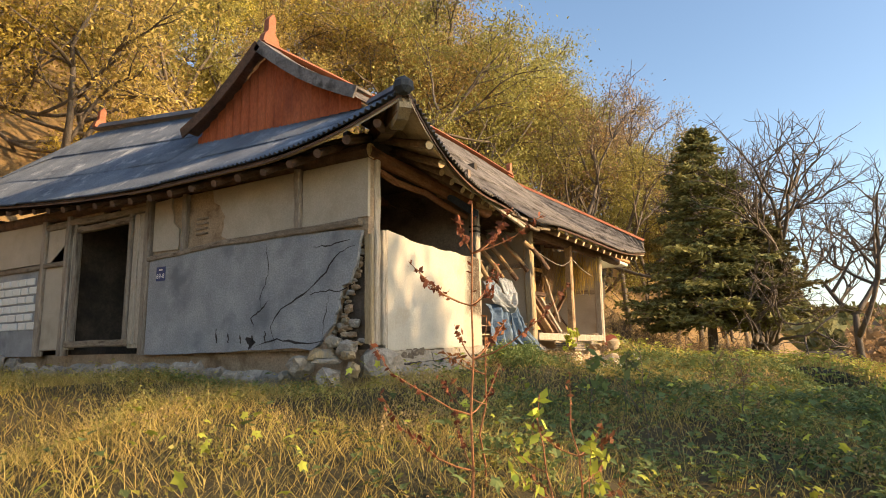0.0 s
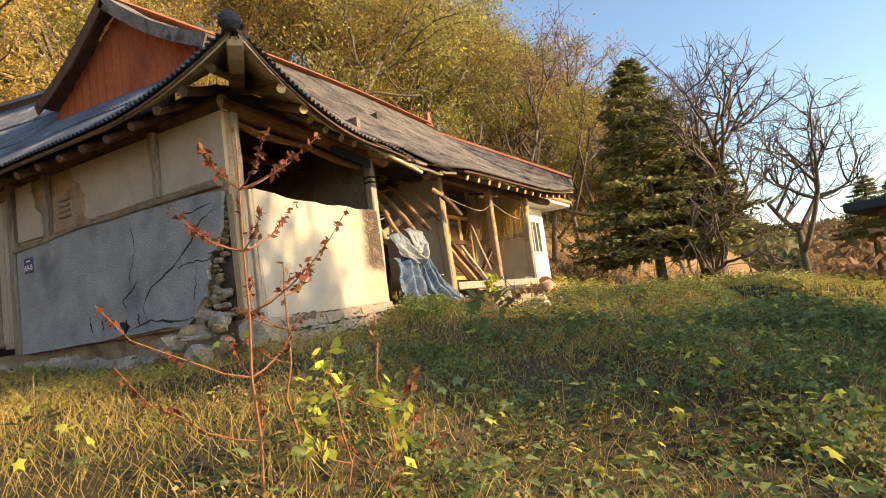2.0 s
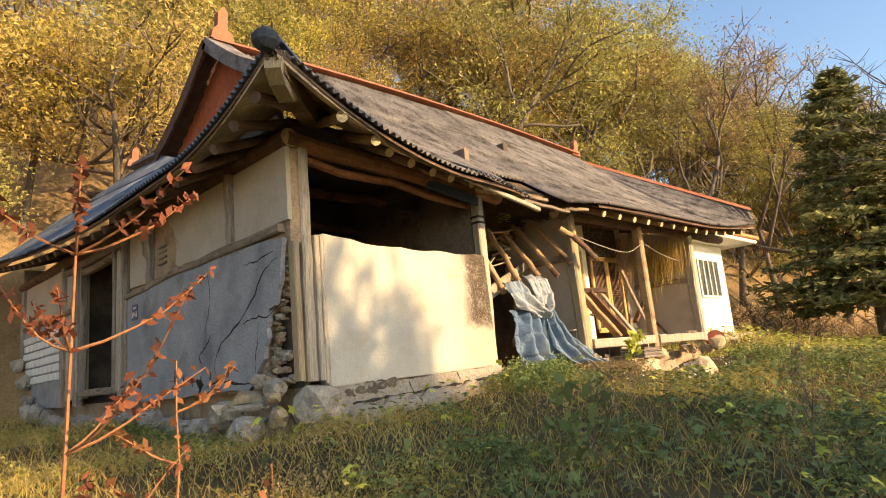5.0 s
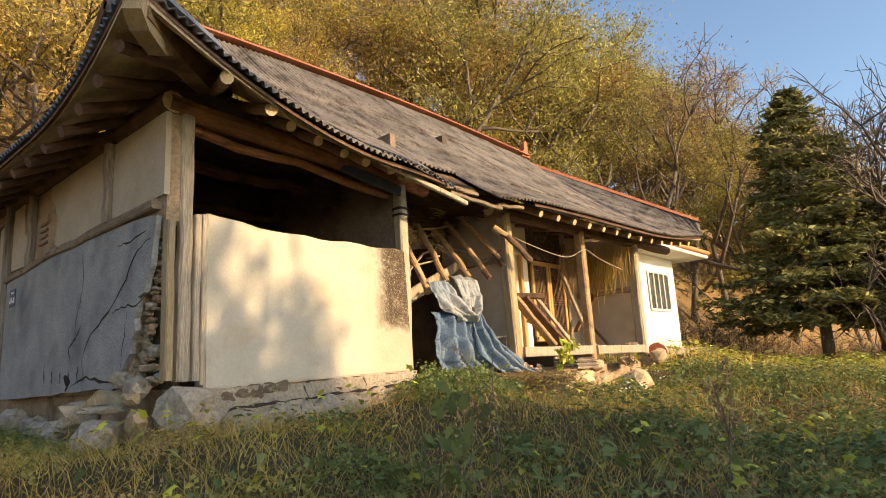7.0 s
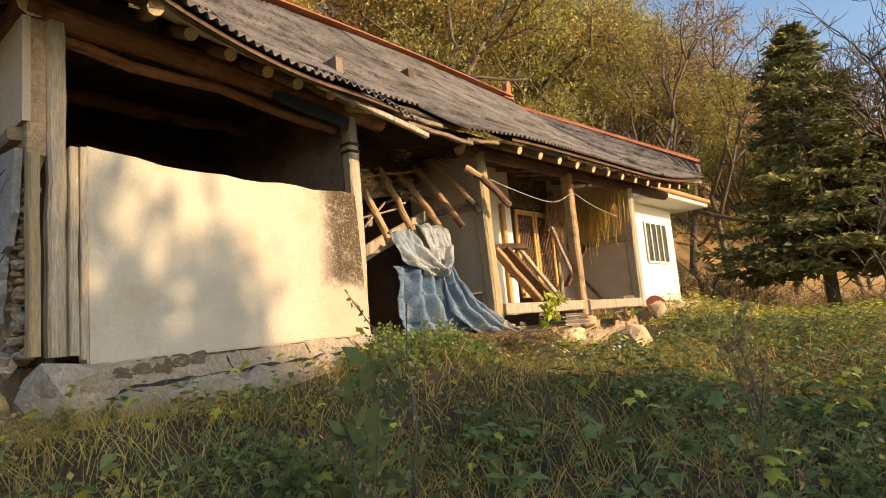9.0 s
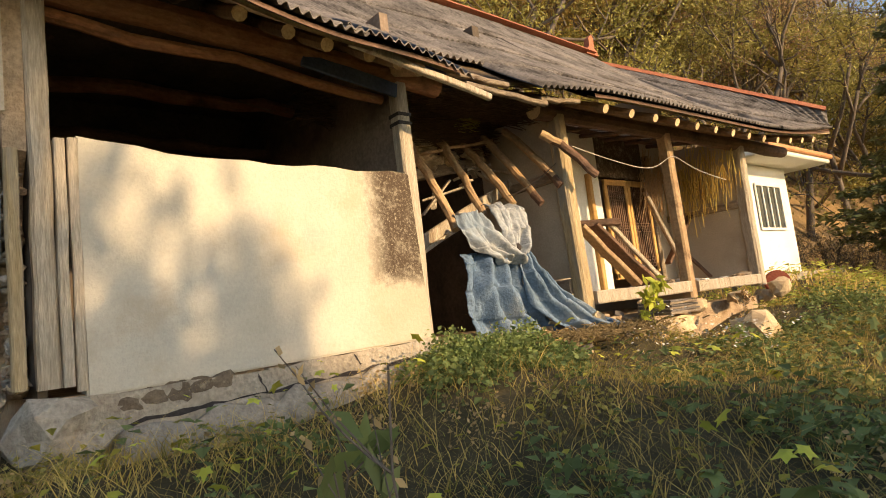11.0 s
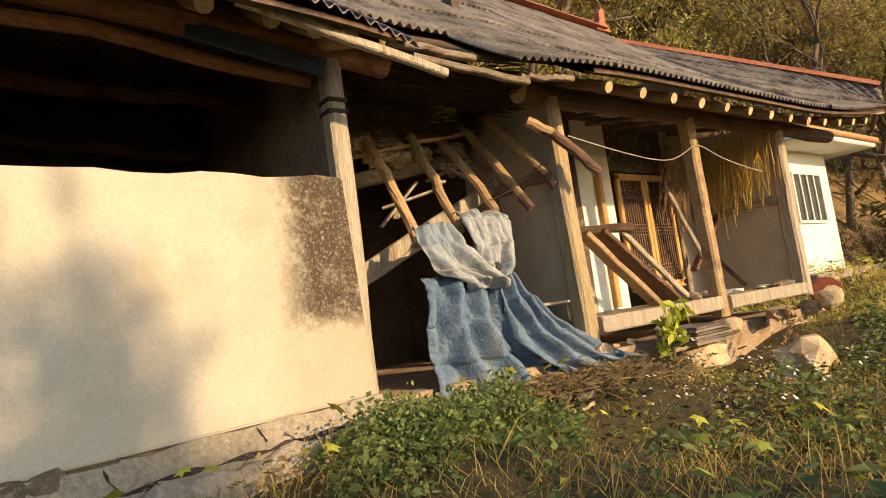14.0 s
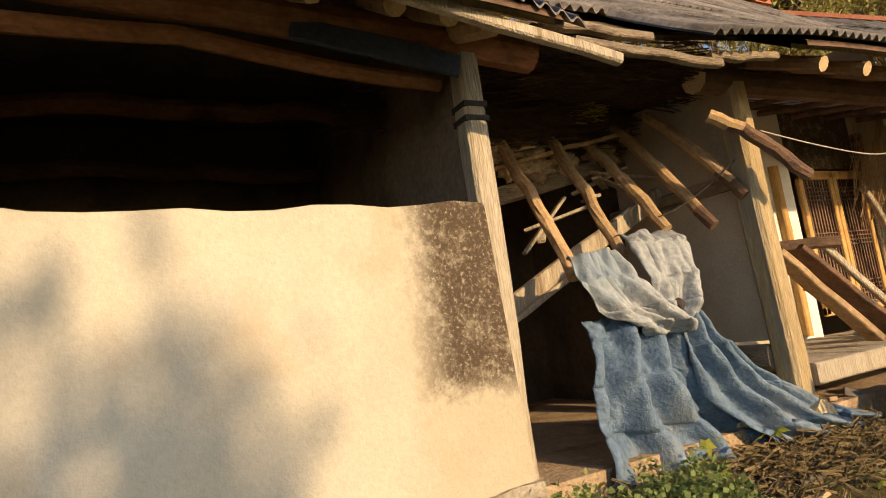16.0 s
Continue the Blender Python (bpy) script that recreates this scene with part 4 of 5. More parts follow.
GROUP = "autumn trees on the hillside"
kinds = [broadleaf("hillside_tree", 31, 9.5, M_GOLD, 19000, 0.056, "golden-yellow autumn tree on the hillside", "tree", 4, 0.15, 0.1, 0.65, 0.36),
         broadleaf("hillside_tree", 32, 9.0, M_AMBER, 17000, 0.054, "amber-brown autumn tree on the hillside", "tree", 4, 0.14, 0.12, 0.65, 0.36),
         broadleaf("hillside_tree", 33, 8.5, M_OLIVE, 19000, 0.056, "olive-green tree among the autumn trees on the hillside", "tree", 4, 0.15, 0.05, 0.6, 0.36),
         broadleaf("hillside_tree", 34, 10.0, M_RUST, 7000, 0.042, "half-bare tree with grey branches and rusty leaves", "tree", 5, 0.13, 0.05, 0.5, 0.2),
         broadleaf("hillside_tree", 35, 9.5, M_OLIVE, 14000, 0.055, "loose olive-gold tree with gaps in its crown", "tree", 4, 0.15, 0.1, 0.7, 0.36)]
for k in kinds:
    tagged(k, "", "", GROUP)
rng = np.random.default_rng(5)
spots = []
tries = 0
while len(spots) < 135 and tries < 6000:
    tries += 1
    y = rng.uniform(-12, 62)
    foot = -8.5 + 0.15 * min(y, 45)
    x = foot - 0.6 - rng.uniform(0, 1) ** 1.3 * 34
    if y < 20 and x > -9.5:
        continue
    gap = 2.4 + 0.04 * (foot - x)
    if all((x - a) ** 2 + (y - b) ** 2 > gap * gap for a, b in spots):
        spots.append((x, y))
placed = [0] * len(kinds)
for x, y in spots:
    w = [0.40, 0.14, 0.20, 0.08, 0.18] if y < 12 else [0.10, 0.24, 0.26, 0.24, 0.16]
    k = int(rng.choice(5, p=w))
    s = rng.uniform(0.8, 1.15) * (1.45 if y > 14 else 1.05)
    m = pose(x, y, gz(x, y), rng.normal() * 4, rng.normal() * 4, rng.uniform(0, 360)) @ Matrix.Diagonal((s, s, s * rng.uniform(0.9, 1.1), 1))
    if placed[k] == 0:
        kinds[k].matrix_basis = m
    else:
        c = copy_thing(kinds[k], Matrix())
        c.matrix_basis = m
    placed[k] += 1
# brush at the hill's foot and beyond the yard
brush = broadleaf("brush", 41, 2.6, M_RUST, 1500, 0.03, "tangled leafless brown brush at the wood's edge", "bush", 4, 0.03, 0.2, 0.8, 0.3, 4)
tagged(brush, "", "", "brush at the wood's edge")
first = True
for i in range(46):
    if i < 30:
        y = rng.uniform(10, 46)
        x = -8.5 + 0.15 * y + rng.uniform(-0.8, 2.6)
        if y < 19.5 and x > -8.2:
            continue
    else:
        x, y = rng.uniform(6, 17), rng.uniform(30, 44)
    s = rng.uniform(0.7, 1.25) if i < 30 else rng.uniform(0.35, 0.6)
    m = pose(x, y, gz(x, y), 0, 0, rng.uniform(0, 360)) @ Matrix.Diagonal((s, s, s, 1))
    (brush if first else copy_thing(brush, Matrix())).matrix_basis = m
    first = False
pine = conifer("pine", 15, 7.0, 2.6, 14, "dark distant pine tree", 0.45)
tagged(pine, "", "", "pines beyond the yard")
for i, (x, y, s) in enumerate(((11.9, 35, 1.15), (9.0, 38, 0.85), (10.6, 41, 0.8), (14.5, 40, 1.0))):
    m = pose(x, y, gz(x, y) + 0.3, 0, 0, 70 * i) @ Matrix.Diagonal((s, s, s, 1))
    (pine if i == 0 else copy_thing(pine, Matrix())).matrix_basis = m
# the trees beyond the lower terrace whose shade falls on the wall and yard
shade = broadleaf("terrace_tree", 51, 6.4, M_GOLD, 9000, 0.12, "golden tree below the yard", "tree", 4, 0.15, 0.02, 0.6, 0.34)
tagged(shade, "", "", "trees below the yard")
crown_mesh = [o for o in shade.children if o.name.startswith("crown")][0].data
cv = np.empty(len(crown_mesh.vertices) * 3)
crown_mesh.vertices.foreach_get("co", cv)
cx, cy, cz = cv.reshape(-1, 3).mean(0)
for i, (x, y, z, w) in enumerate(((13.0, 2.30, 4.6, 0.28), (13.0, 4.45, 2.35, 0.42), (12.6, 6.0, -0.8, 0.4), (12.6, 0.6, -0.3, 0.5))):
    g = gz(x, y)
    s = (z - g) / cz
    a = radians(75 * i)
    m = pose(x - w * s * (cx * math.cos(a) - cy * math.sin(a)), y - w * s * (cx * math.sin(a) + cy * math.cos(a)), g, 0, 0, 75 * i) @ Matrix.Diagonal((w * s, w * s, s, 1))
    (shade if i == 0 else copy_thing(shade, Matrix())).matrix_basis = m

# ---- ground cover ----


def scatter(n, x0, x1, y0, y1, seed, keep=None):
    r = np.random.default_rng(seed)
    x, y = r.uniform(x0, x1, n), r.uniform(y0, y1, n)
    ok = ~((x < 0.12) & (y > -0.15) & (x > -10) & (y < 9.5)) & ~((x > 6.2) & (y > 8.3) & (x < 12) & (y < 14.5))
    if keep is not None:
        ok &= keep(x, y, r)
    x, y = x[ok], y[ok]
    return np.stack([x, y, ground_z(x, y)], 1), r


def patch(x, y, s, o):
    return 0.5 + 0.5 * np.sin(s * x + 1.3 * np.sin(s * 0.7 * y + o)) * np.cos(s * 0.9 * y + 1.1 * np.sin(s * 0.6 * x - o))


def blades(name, p, r, h, w, material, label, lean=0.5):
    n = len(p)
    a = r.uniform(0, 6.283, n)
    side = np.stack([np.cos(a), np.sin(a), 0 * a], 1) * (w * r.uniform(0.6, 1.4, n))[:, None]
    hh = h * r.uniform(0.4, 1.3, n) * np.where((p[:, 0] < 1.3) & (p[:, 1] > 3.2) & (p[:, 1] < 8.6), 0.35, 1.0)
    b = r.uniform(0, 6.283, n)
    bend = np.stack([np.cos(b), np.sin(b), 0 * b], 1) * (hh * lean * r.uniform(0.2, 1.4, n))[:, None]
    up = np.stack([0 * a, 0 * a, hh], 1)
    p = p - np.array([0, 0, 0.02])
    v = np.stack([p - side, p + side, p + side * 0.6 + up * 0.6 + bend * 0.35, p - side * 0.6 + up * 0.6 + bend * 0.35, p + up * 0.95 + bend], 1).reshape(-1, 3)
    i = np.arange(n)[:, None] * 5
    f = [tuple(q) for q in (i + np.array([0, 1, 2, 3])).tolist()] + [tuple(q) for q in (i + np.array([3, 2, 4])).tolist()]
    me = bpy.data.meshes.new(name)
    me.from_pydata(v.tolist(), [], f)
    me.materials.append(material)
    tagged(new(name, me), label, "grass", "", "stuff")


def broad(name, p, r, size, hmax, material, label, per=3):
    """Low leafy weeds: pointed leaves at several heights round each root."""
    n = len(p)
    q = np.repeat(p, per, 0)
    m = len(q)
    a = r.uniform(0, 6.283, m)
    hh = hmax * np.where((q[:, 0] < 1.1) & (q[:, 1] > 3.4) & (q[:, 1] < 8.6), 0.4, 1.0) * r.uniform(0.15, 1.0, m) * np.repeat(r.uniform(0.4, 1.2, n), per)
    d = np.stack([np.cos(a), np.sin(a), r.uniform(-0.45, 0.5, m)], 1)
    sd = np.stack([-np.sin(a), np.cos(a), r.uniform(-0.3, 0.3, m)], 1)
    s = (size * r.uniform(0.5, 1.4, m))[:, None]
    base = q + np.stack([0 * a, 0 * a, hh], 1) + d * s * 0.3
    v = np.stack([base, base + d * s * 0.45 + sd * s * 0.42, base + d * s * 1.2 - np.array([0, 0, 1]) * s * 0.15, base + d * s * 0.45 - sd * s * 0.42], 1).reshape(-1, 3)
    v[1::4, 2] += 0.10 * s[:, 0]
    v[3::4, 2] += 0.10 * s[:, 0]
    i = np.arange(m)[:, None] * 4
    f = np.concatenate([i + np.array([0, 1, 2]), i + np.array([0, 2, 3])])
    me = bpy.data.meshes.new(name)
    me.from_pydata(v.tolist(), [], f.tolist())
    me.materials.append(material)
    tagged(new(name, me), label, "weeds", "", "stuff")


def green_side(x, y):
    """Greener towards the terrace side, drier at the house's end wall."""
    return 1 / (1 + np.exp(-(x * 0.9 + y * 0.2 - 3.1)))


p, r = scatter(135000, -8, 7.5, -6, 8, 1, lambda x, y, r: r.uniform(size=len(x)) < 0.2 + 0.8 * (1 - green_side(x, y)) * (0.3 + 0.7 * patch(x, y, 1.3, 0.4)))
blades("dry_grass", p, r, 0.19, 0.0025, M_GRASSDRY, "straw-coloured dry grass", 1.5)
p, r = scatter(75000, -9, 9, -6, 10, 2, lambda x, y, r: r.uniform(size=len(x)) < 0.12 + 0.5 * patch(x, y, 1.1, 2.0) * (1 - 0.6 * green_side(x, y)))
blades("green_grass", p, r, 0.14, 0.0026, M_GRASSGREEN, "yellow-green grass", 1.1)
p, r = scatter(30000, -5, 10, -5.5, 9, 3, lambda x, y, r: r.uniform(size=len(x)) < green_side(x, y) * (0.25 + 0.75 * patch(x, y, 1.0, 5.0)))
broad("low_weeds", p, r, 0.06, 0.22, M_WEED, "dense low green weeds", 4)
p, r = scatter(7000, -6, 9, -5.5, 9, 4, lambda x, y, r: r.uniform(size=len(x)) < 0.15 + 0.5 * patch(x, y, 1.6, 1.0))
broad("yellow_weeds", p, r, 0.04, 0.26, M_WEEDY, "yellowing weeds in the grass", 3)


def mounds(name, n, seed, x0, x1, y0, y1, leaves, size, height, material, label, keep):
    """Tangled low growth: domed clumps of small leaves over a dark hollow."""
    p, r = scatter(n, x0, x1, y0, y1, seed, keep)
    vs = []
    for c in p:
        w, h = r.uniform(0.16, 0.42), height * r.uniform(0.45, 1.2)
        m = int(leaves * w * w / 0.08)
        d = r.normal(size=(m, 3))
        d[:, 2] = np.abs(d[:, 2])
        d /= np.linalg.norm(d, axis=1)[:, None]
        lump = 0.75 + 0.3 * np.sin(5 * d[:, :1] + c[0] * 9) * np.cos(4 * d[:, 1:2] + c[1] * 7)
        q = c + d * lump * r.uniform(0.7, 1.05, (m, 1)) * np.array([w, w, h])
        q[:, 2] += ground_z(q[:, 0], q[:, 1]) - c[2]
        out = d + r.normal(size=(m, 3)) * 0.7
        out[:, 2] *= 0.5
        out /= np.linalg.norm(out, axis=1)[:, None]
        sd = np.cross(out, r.normal(size=(m, 3)))
        sd /= np.linalg.norm(sd, axis=1)[:, None]
        s = size * r.uniform(0.5, 1.4, (m, 1))
        drop = np.array([0, 0, 0.2])
        vs.append(np.stack([q, q + (out * 0.5 + sd * 0.42) * s, q + (out * 1.2 - drop) * s, q + (out * 0.5 - sd * 0.42) * s], 1).reshape(-1, 3))
    v = np.concatenate(vs)
    i = np.arange(len(v) // 4)[:, None] * 4
    f = np.concatenate([i + np.array([0, 1, 2]), i + np.array([0, 2, 3])])
    tagged(new(name, mesh_np(name, v, f, material)), label, "weeds", "", "stuff")


def off_path(x, y, r):
    line_x = np.interp(y, [-5.5, -4.5, -3, -1.5, 0, 1], [4.4, 4.9, 4.8, 4.5, 3.7, 2.5])
    return (np.abs(x - line_x) > 0.75) | (y > 1.6) | (y < -6)


mounds("green_tangle", 820, 31, 0.6, 9, -4.5, 8.5, 210, 0.034, 0.26, M_WEED, "tangled green weeds in low mounds", lambda x, y, r: off_path(x, y, r) & (r.uniform(size=len(x)) < green_side(x, y) * (0.35 + 0.65 * patch(x, y, 0.9, 1.7))))
mounds("olive_tangle", 420, 32, -6, 8, -5, 8.5, 190, 0.026, 0.22, M_OLIVE, "olive and yellowing weeds in low mounds", lambda x, y, r: off_path(x, y, r) & (r.uniform(size=len(x)) < 0.2 + 0.6 * patch(x, y, 1.2, 4.0)))
mounds("brown_tangle", 150, 33, -4, 8, -5, 8, 150, 0.022, 0.24, M_RUST, "withered brown weeds in low mounds", lambda x, y, r: off_path(x, y, r) & (patch(x, y, 1.5, 2.4) > 0.45))
p, r = scatter(60000, -12, 22, 9, 44, 6, lambda x, y, r: x > -8.5 + 0.15 * y - 1)
blades("far_grass", p, r, 0.30, 0.014, M_GRASSDRY, "golden dry grass beyond the yard", 0.6)
p, r = scatter(16000, -3, 22, 9, 44, 7)
broad("far_weeds", p, r, 0.11, 0.4, M_GRASSGREEN, "greenish weeds beyond the yard", 3)
p, r = scatter(26000, 8, 26, -4, 12, 8)
blades("terrace_grass", p, r, 0.3, 0.02, M_GRASSGREEN, "grass on the lower terrace", 0.6)


def palmate(name, p, r, size, hmax, material, label, per=3):
    """Lobed vine leaves, each a folded five-point star."""
    n = len(p)
    q = np.repeat(p, per, 0)
    m = len(q)
    k = 10
    a0 = r.uniform(0, 6.283, m)
    s = size * r.uniform(0.5, 1.3, m)
    c = q + np.stack([r.normal(size=m) * 0.1, r.normal(size=m) * 0.1, hmax * r.uniform(0.3, 1.0, m)], 1)
    tx, ty = r.normal(size=m) * 0.45, r.normal(size=m) * 0.45
    rad = np.array([1.25, 0.62, 1.0, 0.6, 0.85, 0.35, 0.85, 0.6, 1.0, 0.62])
    vs = [c]
    for j in range(k):
        a = a0 + 6.283 * j / k
        dx, dy = np.cos(a) * s * rad[j], np.sin(a) * s * rad[j]
        vs.append(c + np.stack([dx, dy, tx * dx + ty * dy - 0.25 * s * rad[j] ** 2], 1))
    v = np.stack(vs, 1).reshape(-1, 3)
    i = np.arange(m)[:, None] * (k + 1)
    f = np.concatenate([i + np.array([0, 1 + j, 1 + (j + 1) % k]) for j in range(k)])
    me = bpy.data.meshes.new(name)
    me.from_pydata(v.tolist(), [], f.tolist())
    me.materials.append(material)
    tagged(new(name, me), label, "weeds", "", "stuff")


p, r = scatter(2000, 1.5, 8.5, -4, 6, 11, lambda x, y, r: r.uniform(size=len(x)) < green_side(x, y) * (0.1 + 0.9 * patch(x, y, 1.2, 3.0)) * (np.hypot(x - 4, y + 0.5) > 0.6))
palmate("vine_leaves", p, r, 0.045, 0.26, M_WEED, "lobed green vine leaves over the weeds", 2)
p, r = scatter(420, 0, 7, -5, 4, 12, lambda x, y, r: patch(x, y, 1.7, 3.0) > 0.5)
palmate("yellow_vine_leaves", p, r, 0.038, 0.32, M_WEEDY, "yellowing lobed leaves", 2)
p, r = scatter(3000, -7, 8, -6, 8, 13)
blades("dry_stalks", p, r, 0.36, 0.0018, M_GRASSDRY, "long pale dry stalks", 1.3)
mounds("bright_weeds", 52, 14, 0.2, 0.8, 2.3, 3.4, 420, 0.026, 0.32, M_WEED, "sunlit bright green weeds by the wall", lambda x, y, r: x < 1.0 - 0.45 * np.abs(y - 2.6))
p, r = scatter(900, -3.8, -0.3, -0.5, -0.12, 15)
broad("wall_foot_weeds", p, r, 0.035, 0.12, M_WEED, "small dark weeds along the wall foot", 5)

r = np.random.default_rng(77)
x, y = r.uniform(-140, 300, 42000), r.uniform(150, 420, 42000)
v, f = leaf_tris(np.stack([x, y, ground_z(x, y) + r.uniform(0, 5, 42000)], 1), 2.2, r)
tagged(new("far_woods", mesh_np("far_woods", v, f, M_NEEDLE)), "dark distant wooded hills", "woods", "", "stuff")
x, y = r.uniform(6, 60, 16000), r.uniform(34, 120, 16000)
v, f = leaf_tris(np.stack([x, y, ground_z(x, y) + r.uniform(0, 1.0, 16000) ** 2 * 4], 1), 0.45, r)
tagged(new("far_scrub", mesh_np("far_scrub", v, f, M_RUST)), "brown scrub beyond the yard", "scrub", "", "stuff")
p, r = scatter(90, 0.7, 1.5, 4.0, 5.6, 21)
palmate("wild_flowers", p, r, 0.013, 0.34, M_WHITE, "small white wild flowers by the debris", 2)

# ---- collapsed bay ----
wreck = thing("collapsed_rafters", "fallen peeled-log rafters slanting over a tilted plate beam", "fallen rafters")
for a, b, rot in (((-0.95, 3.37, 1.86), (-0.35, 3.33, 0.86), 0), ((-0.95, 3.79, 1.90), (-0.35, 3.72, 0.95), 0), ((-0.95, 4.08, 1.89), (-0.3, 4.06, 1.10), 0), ((-0.92, 4.33, 2.0), (-0.14, 4.28, 1.08), 1), ((-0.62, 4.40, 1.96), (0.0, 4.42, 1.23), 1), ((0.06, 4.17, 1.70), (0.31, 4.58, 1.26), 1)):
    bm = bmesh.new()
    a, b = Vector(a), Vector(b)
    pts = [a.lerp(b, i / 9) + Vector((0, 0, 0.045 * math.sin(i / 9 * math.pi))) + Vector((RND.uniform(-0.006, 0.006), RND.uniform(-0.014, 0.014), 0)) for i in range(10)]
    sweep(bm, pts, lambda i, m: [(0.040 * (1 - 0.35 * rot * max(0, i - 6) / 3) * RND.uniform(0.9, 1.08) * math.cos(6.283 * j / 9), 0.040 * RND.uniform(0.9, 1.08) * math.sin(6.283 * j / 9)) for j in range(9)], True, 1)
    if rot:
        for f in bm.faces:
            if f.calc_center_median().z < b.z + 0.14 + (0.2 if a.x > 0 else 0):
                f.material_index = 2
    part("rafter", bm, [M_LOG, M_ENDGRAIN, M_BEAM], wreck, "peeled rafter with a rotten end" if rot else "")
for p0, p1, w, h, m in (((-0.76, 2.66, 0.52), (-0.72, 4.50, 1.42), 0.06, 0.12, M_PALEWOOD), ((-1.06, 2.7, 1.36), (-1.04, 4.5, 1.76), 0.10, 0.12, M_WOODH), ((-0.70, 2.66, 0.46), (-0.67, 3.9, 1.05), 0.04, 0.035, M_PALEWOOD), ((-0.98, 3.2, 1.66), (-0.8, 4.4, 1.92), 0.03, 0.03, M_LOG)):
    bm = bmesh.new()
    beam(bm, p0, p1, w, h, 7, 0.008)
    part("plate_beam", bm, m, wreck)
for i in range(9):
    bm = bmesh.new()
    c = Vector((-0.80 + RND.uniform(-0.1, 0.15), 3.2 + RND.uniform(0, 1.7), 0))
    c.z = 0.90 + (c.y - 2.9) * 0.45 + RND.uniform(0.0, 0.12)
    d = Vector((RND.uniform(-0.2, 0.2), RND.uniform(0.1, 0.3), RND.uniform(-0.1, 0.2)))
    beam(bm, c - d, c + d, 0.05, 0.02, 2, 0.004)
    part("splinter", bm, M_PALEWOOD, wreck)


def straw(name, n, c, s, axis, length, material, label, seed):
    r = np.random.default_rng(seed)
    p = np.array(c) + r.normal(size=(n, 3)) * np.array(s) * 0.5
    d = np.array(axis) + r.normal(size=(n, 3)) * (0.16 if length > 0.06 else 0.6)
    d /= np.linalg.norm(d, axis=1)[:, None]
    L = (length * r.uniform(0.4, 1.2, n))[:, None]
    u = np.cross(d, r.normal(size=(n, 3)))
    u = u / np.linalg.norm(u, axis=1)[:, None] * (0.004 * r.uniform(0.6, 1.6, n))[:, None]
    w = np.cross(d, u)
    v = np.stack([p - d * L + u, p - d * L - u, p + d * L - u, p + d * L + u, p - d * L + w, p - d * L - w, p + d * L - w, p + d * L + w], 1).reshape(-1, 3)
    i = np.arange(n)[:, None] * 8
    f = np.concatenate([i + np.array([0, 1, 2, 3]), i + np.array([4, 5, 6, 7])])
    me = bpy.data.meshes.new(name)
    me.from_pydata(v.tolist(), [], f.tolist())
    me.materials.append(material)
    return tagged(new(name, me), label, "straw", "", "stuff")


straw("thatch_bundle", 5200, (-0.98, 3.8, 2.06), (0.14, 1.0, 0.17), (0, 1, 0.06), 0.22, M_STRAW, "dark rotten reed lining hanging under the broken roof", 1)
straw("thatch_edge", 900, (-0.2, 4.0, 2.02), (0.3, 0.9, 0.05), (0.2, 1, 0.0), 0.20, M_STRAW, "frayed reeds under the roof edge", 2)
straw("thatch_end", 220, (-0.84, 4.10, 2.07), (0.05, 0.10, 0.06), (0, 1, 0.1), 0.07, M_GRASSDRY, "broken straw ends in the sun", 3)
straw("hanging_straw", 240, (-0.5, 8.05, 1.55), (0.5, 0.12, 0.35), (0.05, 0.05, 1), 0.22, M_GRASSDRY, "long straw hanging from the veranda ceiling", 4)
straw("hanging_reed", 90, (-0.9, 7.6, 1.6), (0.1, 0.25, 0.3), (0.1, 0.25, 1), 0.3, M_LOG, "loose reeds hanging by the door", 5)
for k, (y, z, s) in enumerate(((3.30, 1.80, 0.15), (3.60, 1.84, 0.16), (3.66, 1.70, 0.20), (3.92, 1.74, 0.14), (4.30, 1.80, 0.16), (3.45, 1.70, 0.10))):
    bm = bmesh.new()
    r0 = bmesh.ops.create_icosphere(bm, subdivisions=4, radius=1.0)
    for v in r0["verts"]:
        d = v.co.normalized()
        f = 0.8 + 0.5 * noise.noise(d * 2.2 + Vector((k * 5.1, 0, 0))) + 0.35 * noise.noise(d * 7 + Vector((0, k * 3.3, 0)))
        v.co = Vector((-1.0 + d.x * 0.08 * f, y + d.y * s * f, z + d.z * 0.10 * f))
    tagged(part("clay_lump", bm, M_CLAY, None, "", True), "lump of crumbling straw clay stuck between the rafters", "clay lump", "clay lumps of the broken ceiling")
# ceiling beams in the open room
for p0, p1, r0, m in (((-1.6, 0.2, 2.26), (-1.6, 2.5, 2.26), 0.07, M_REDBEAM), ((-0.05, 0.1, 2.02), (-0.12, 2.5, 1.86), 0.045, M_REDBEAM), ((-2.2, 0.2, 2.05), (-2.2, 2.5, 2.0), 0.06, M_BEAM)):
    bm = bmesh.new()
    log(bm, p0, p1, r0, r0 * 0.85, 8, 0.03)
    part("ceiling_beam", bm, [m, M_ENDGRAIN], frame_thing)
M_BLUEPAINT = mat("blue_painted_board", (0.05, 0.065, 0.11), (0.09, 0.11, 0.17), 3, 0.7, 0.4)
bm = bmesh.new()
beam(bm, (0.03, 1.75, 2.0), (0.06, 2.52, 1.87), 0.03, 0.11, 4, 0.004)
tagged(part("blue_board", bm, M_BLUEPAINT, frame_thing), "dark blue painted board")
bm = bmesh.new()
beam(bm, (0.50, 1.85, 1.94), (0.58, 3.0, 1.70), 0.05, 0.05, 6, 0.004)
part("broken_batten", bm, M_PALEWOOD, frame_thing, "pale broken eave batten")
bm = bmesh.new()
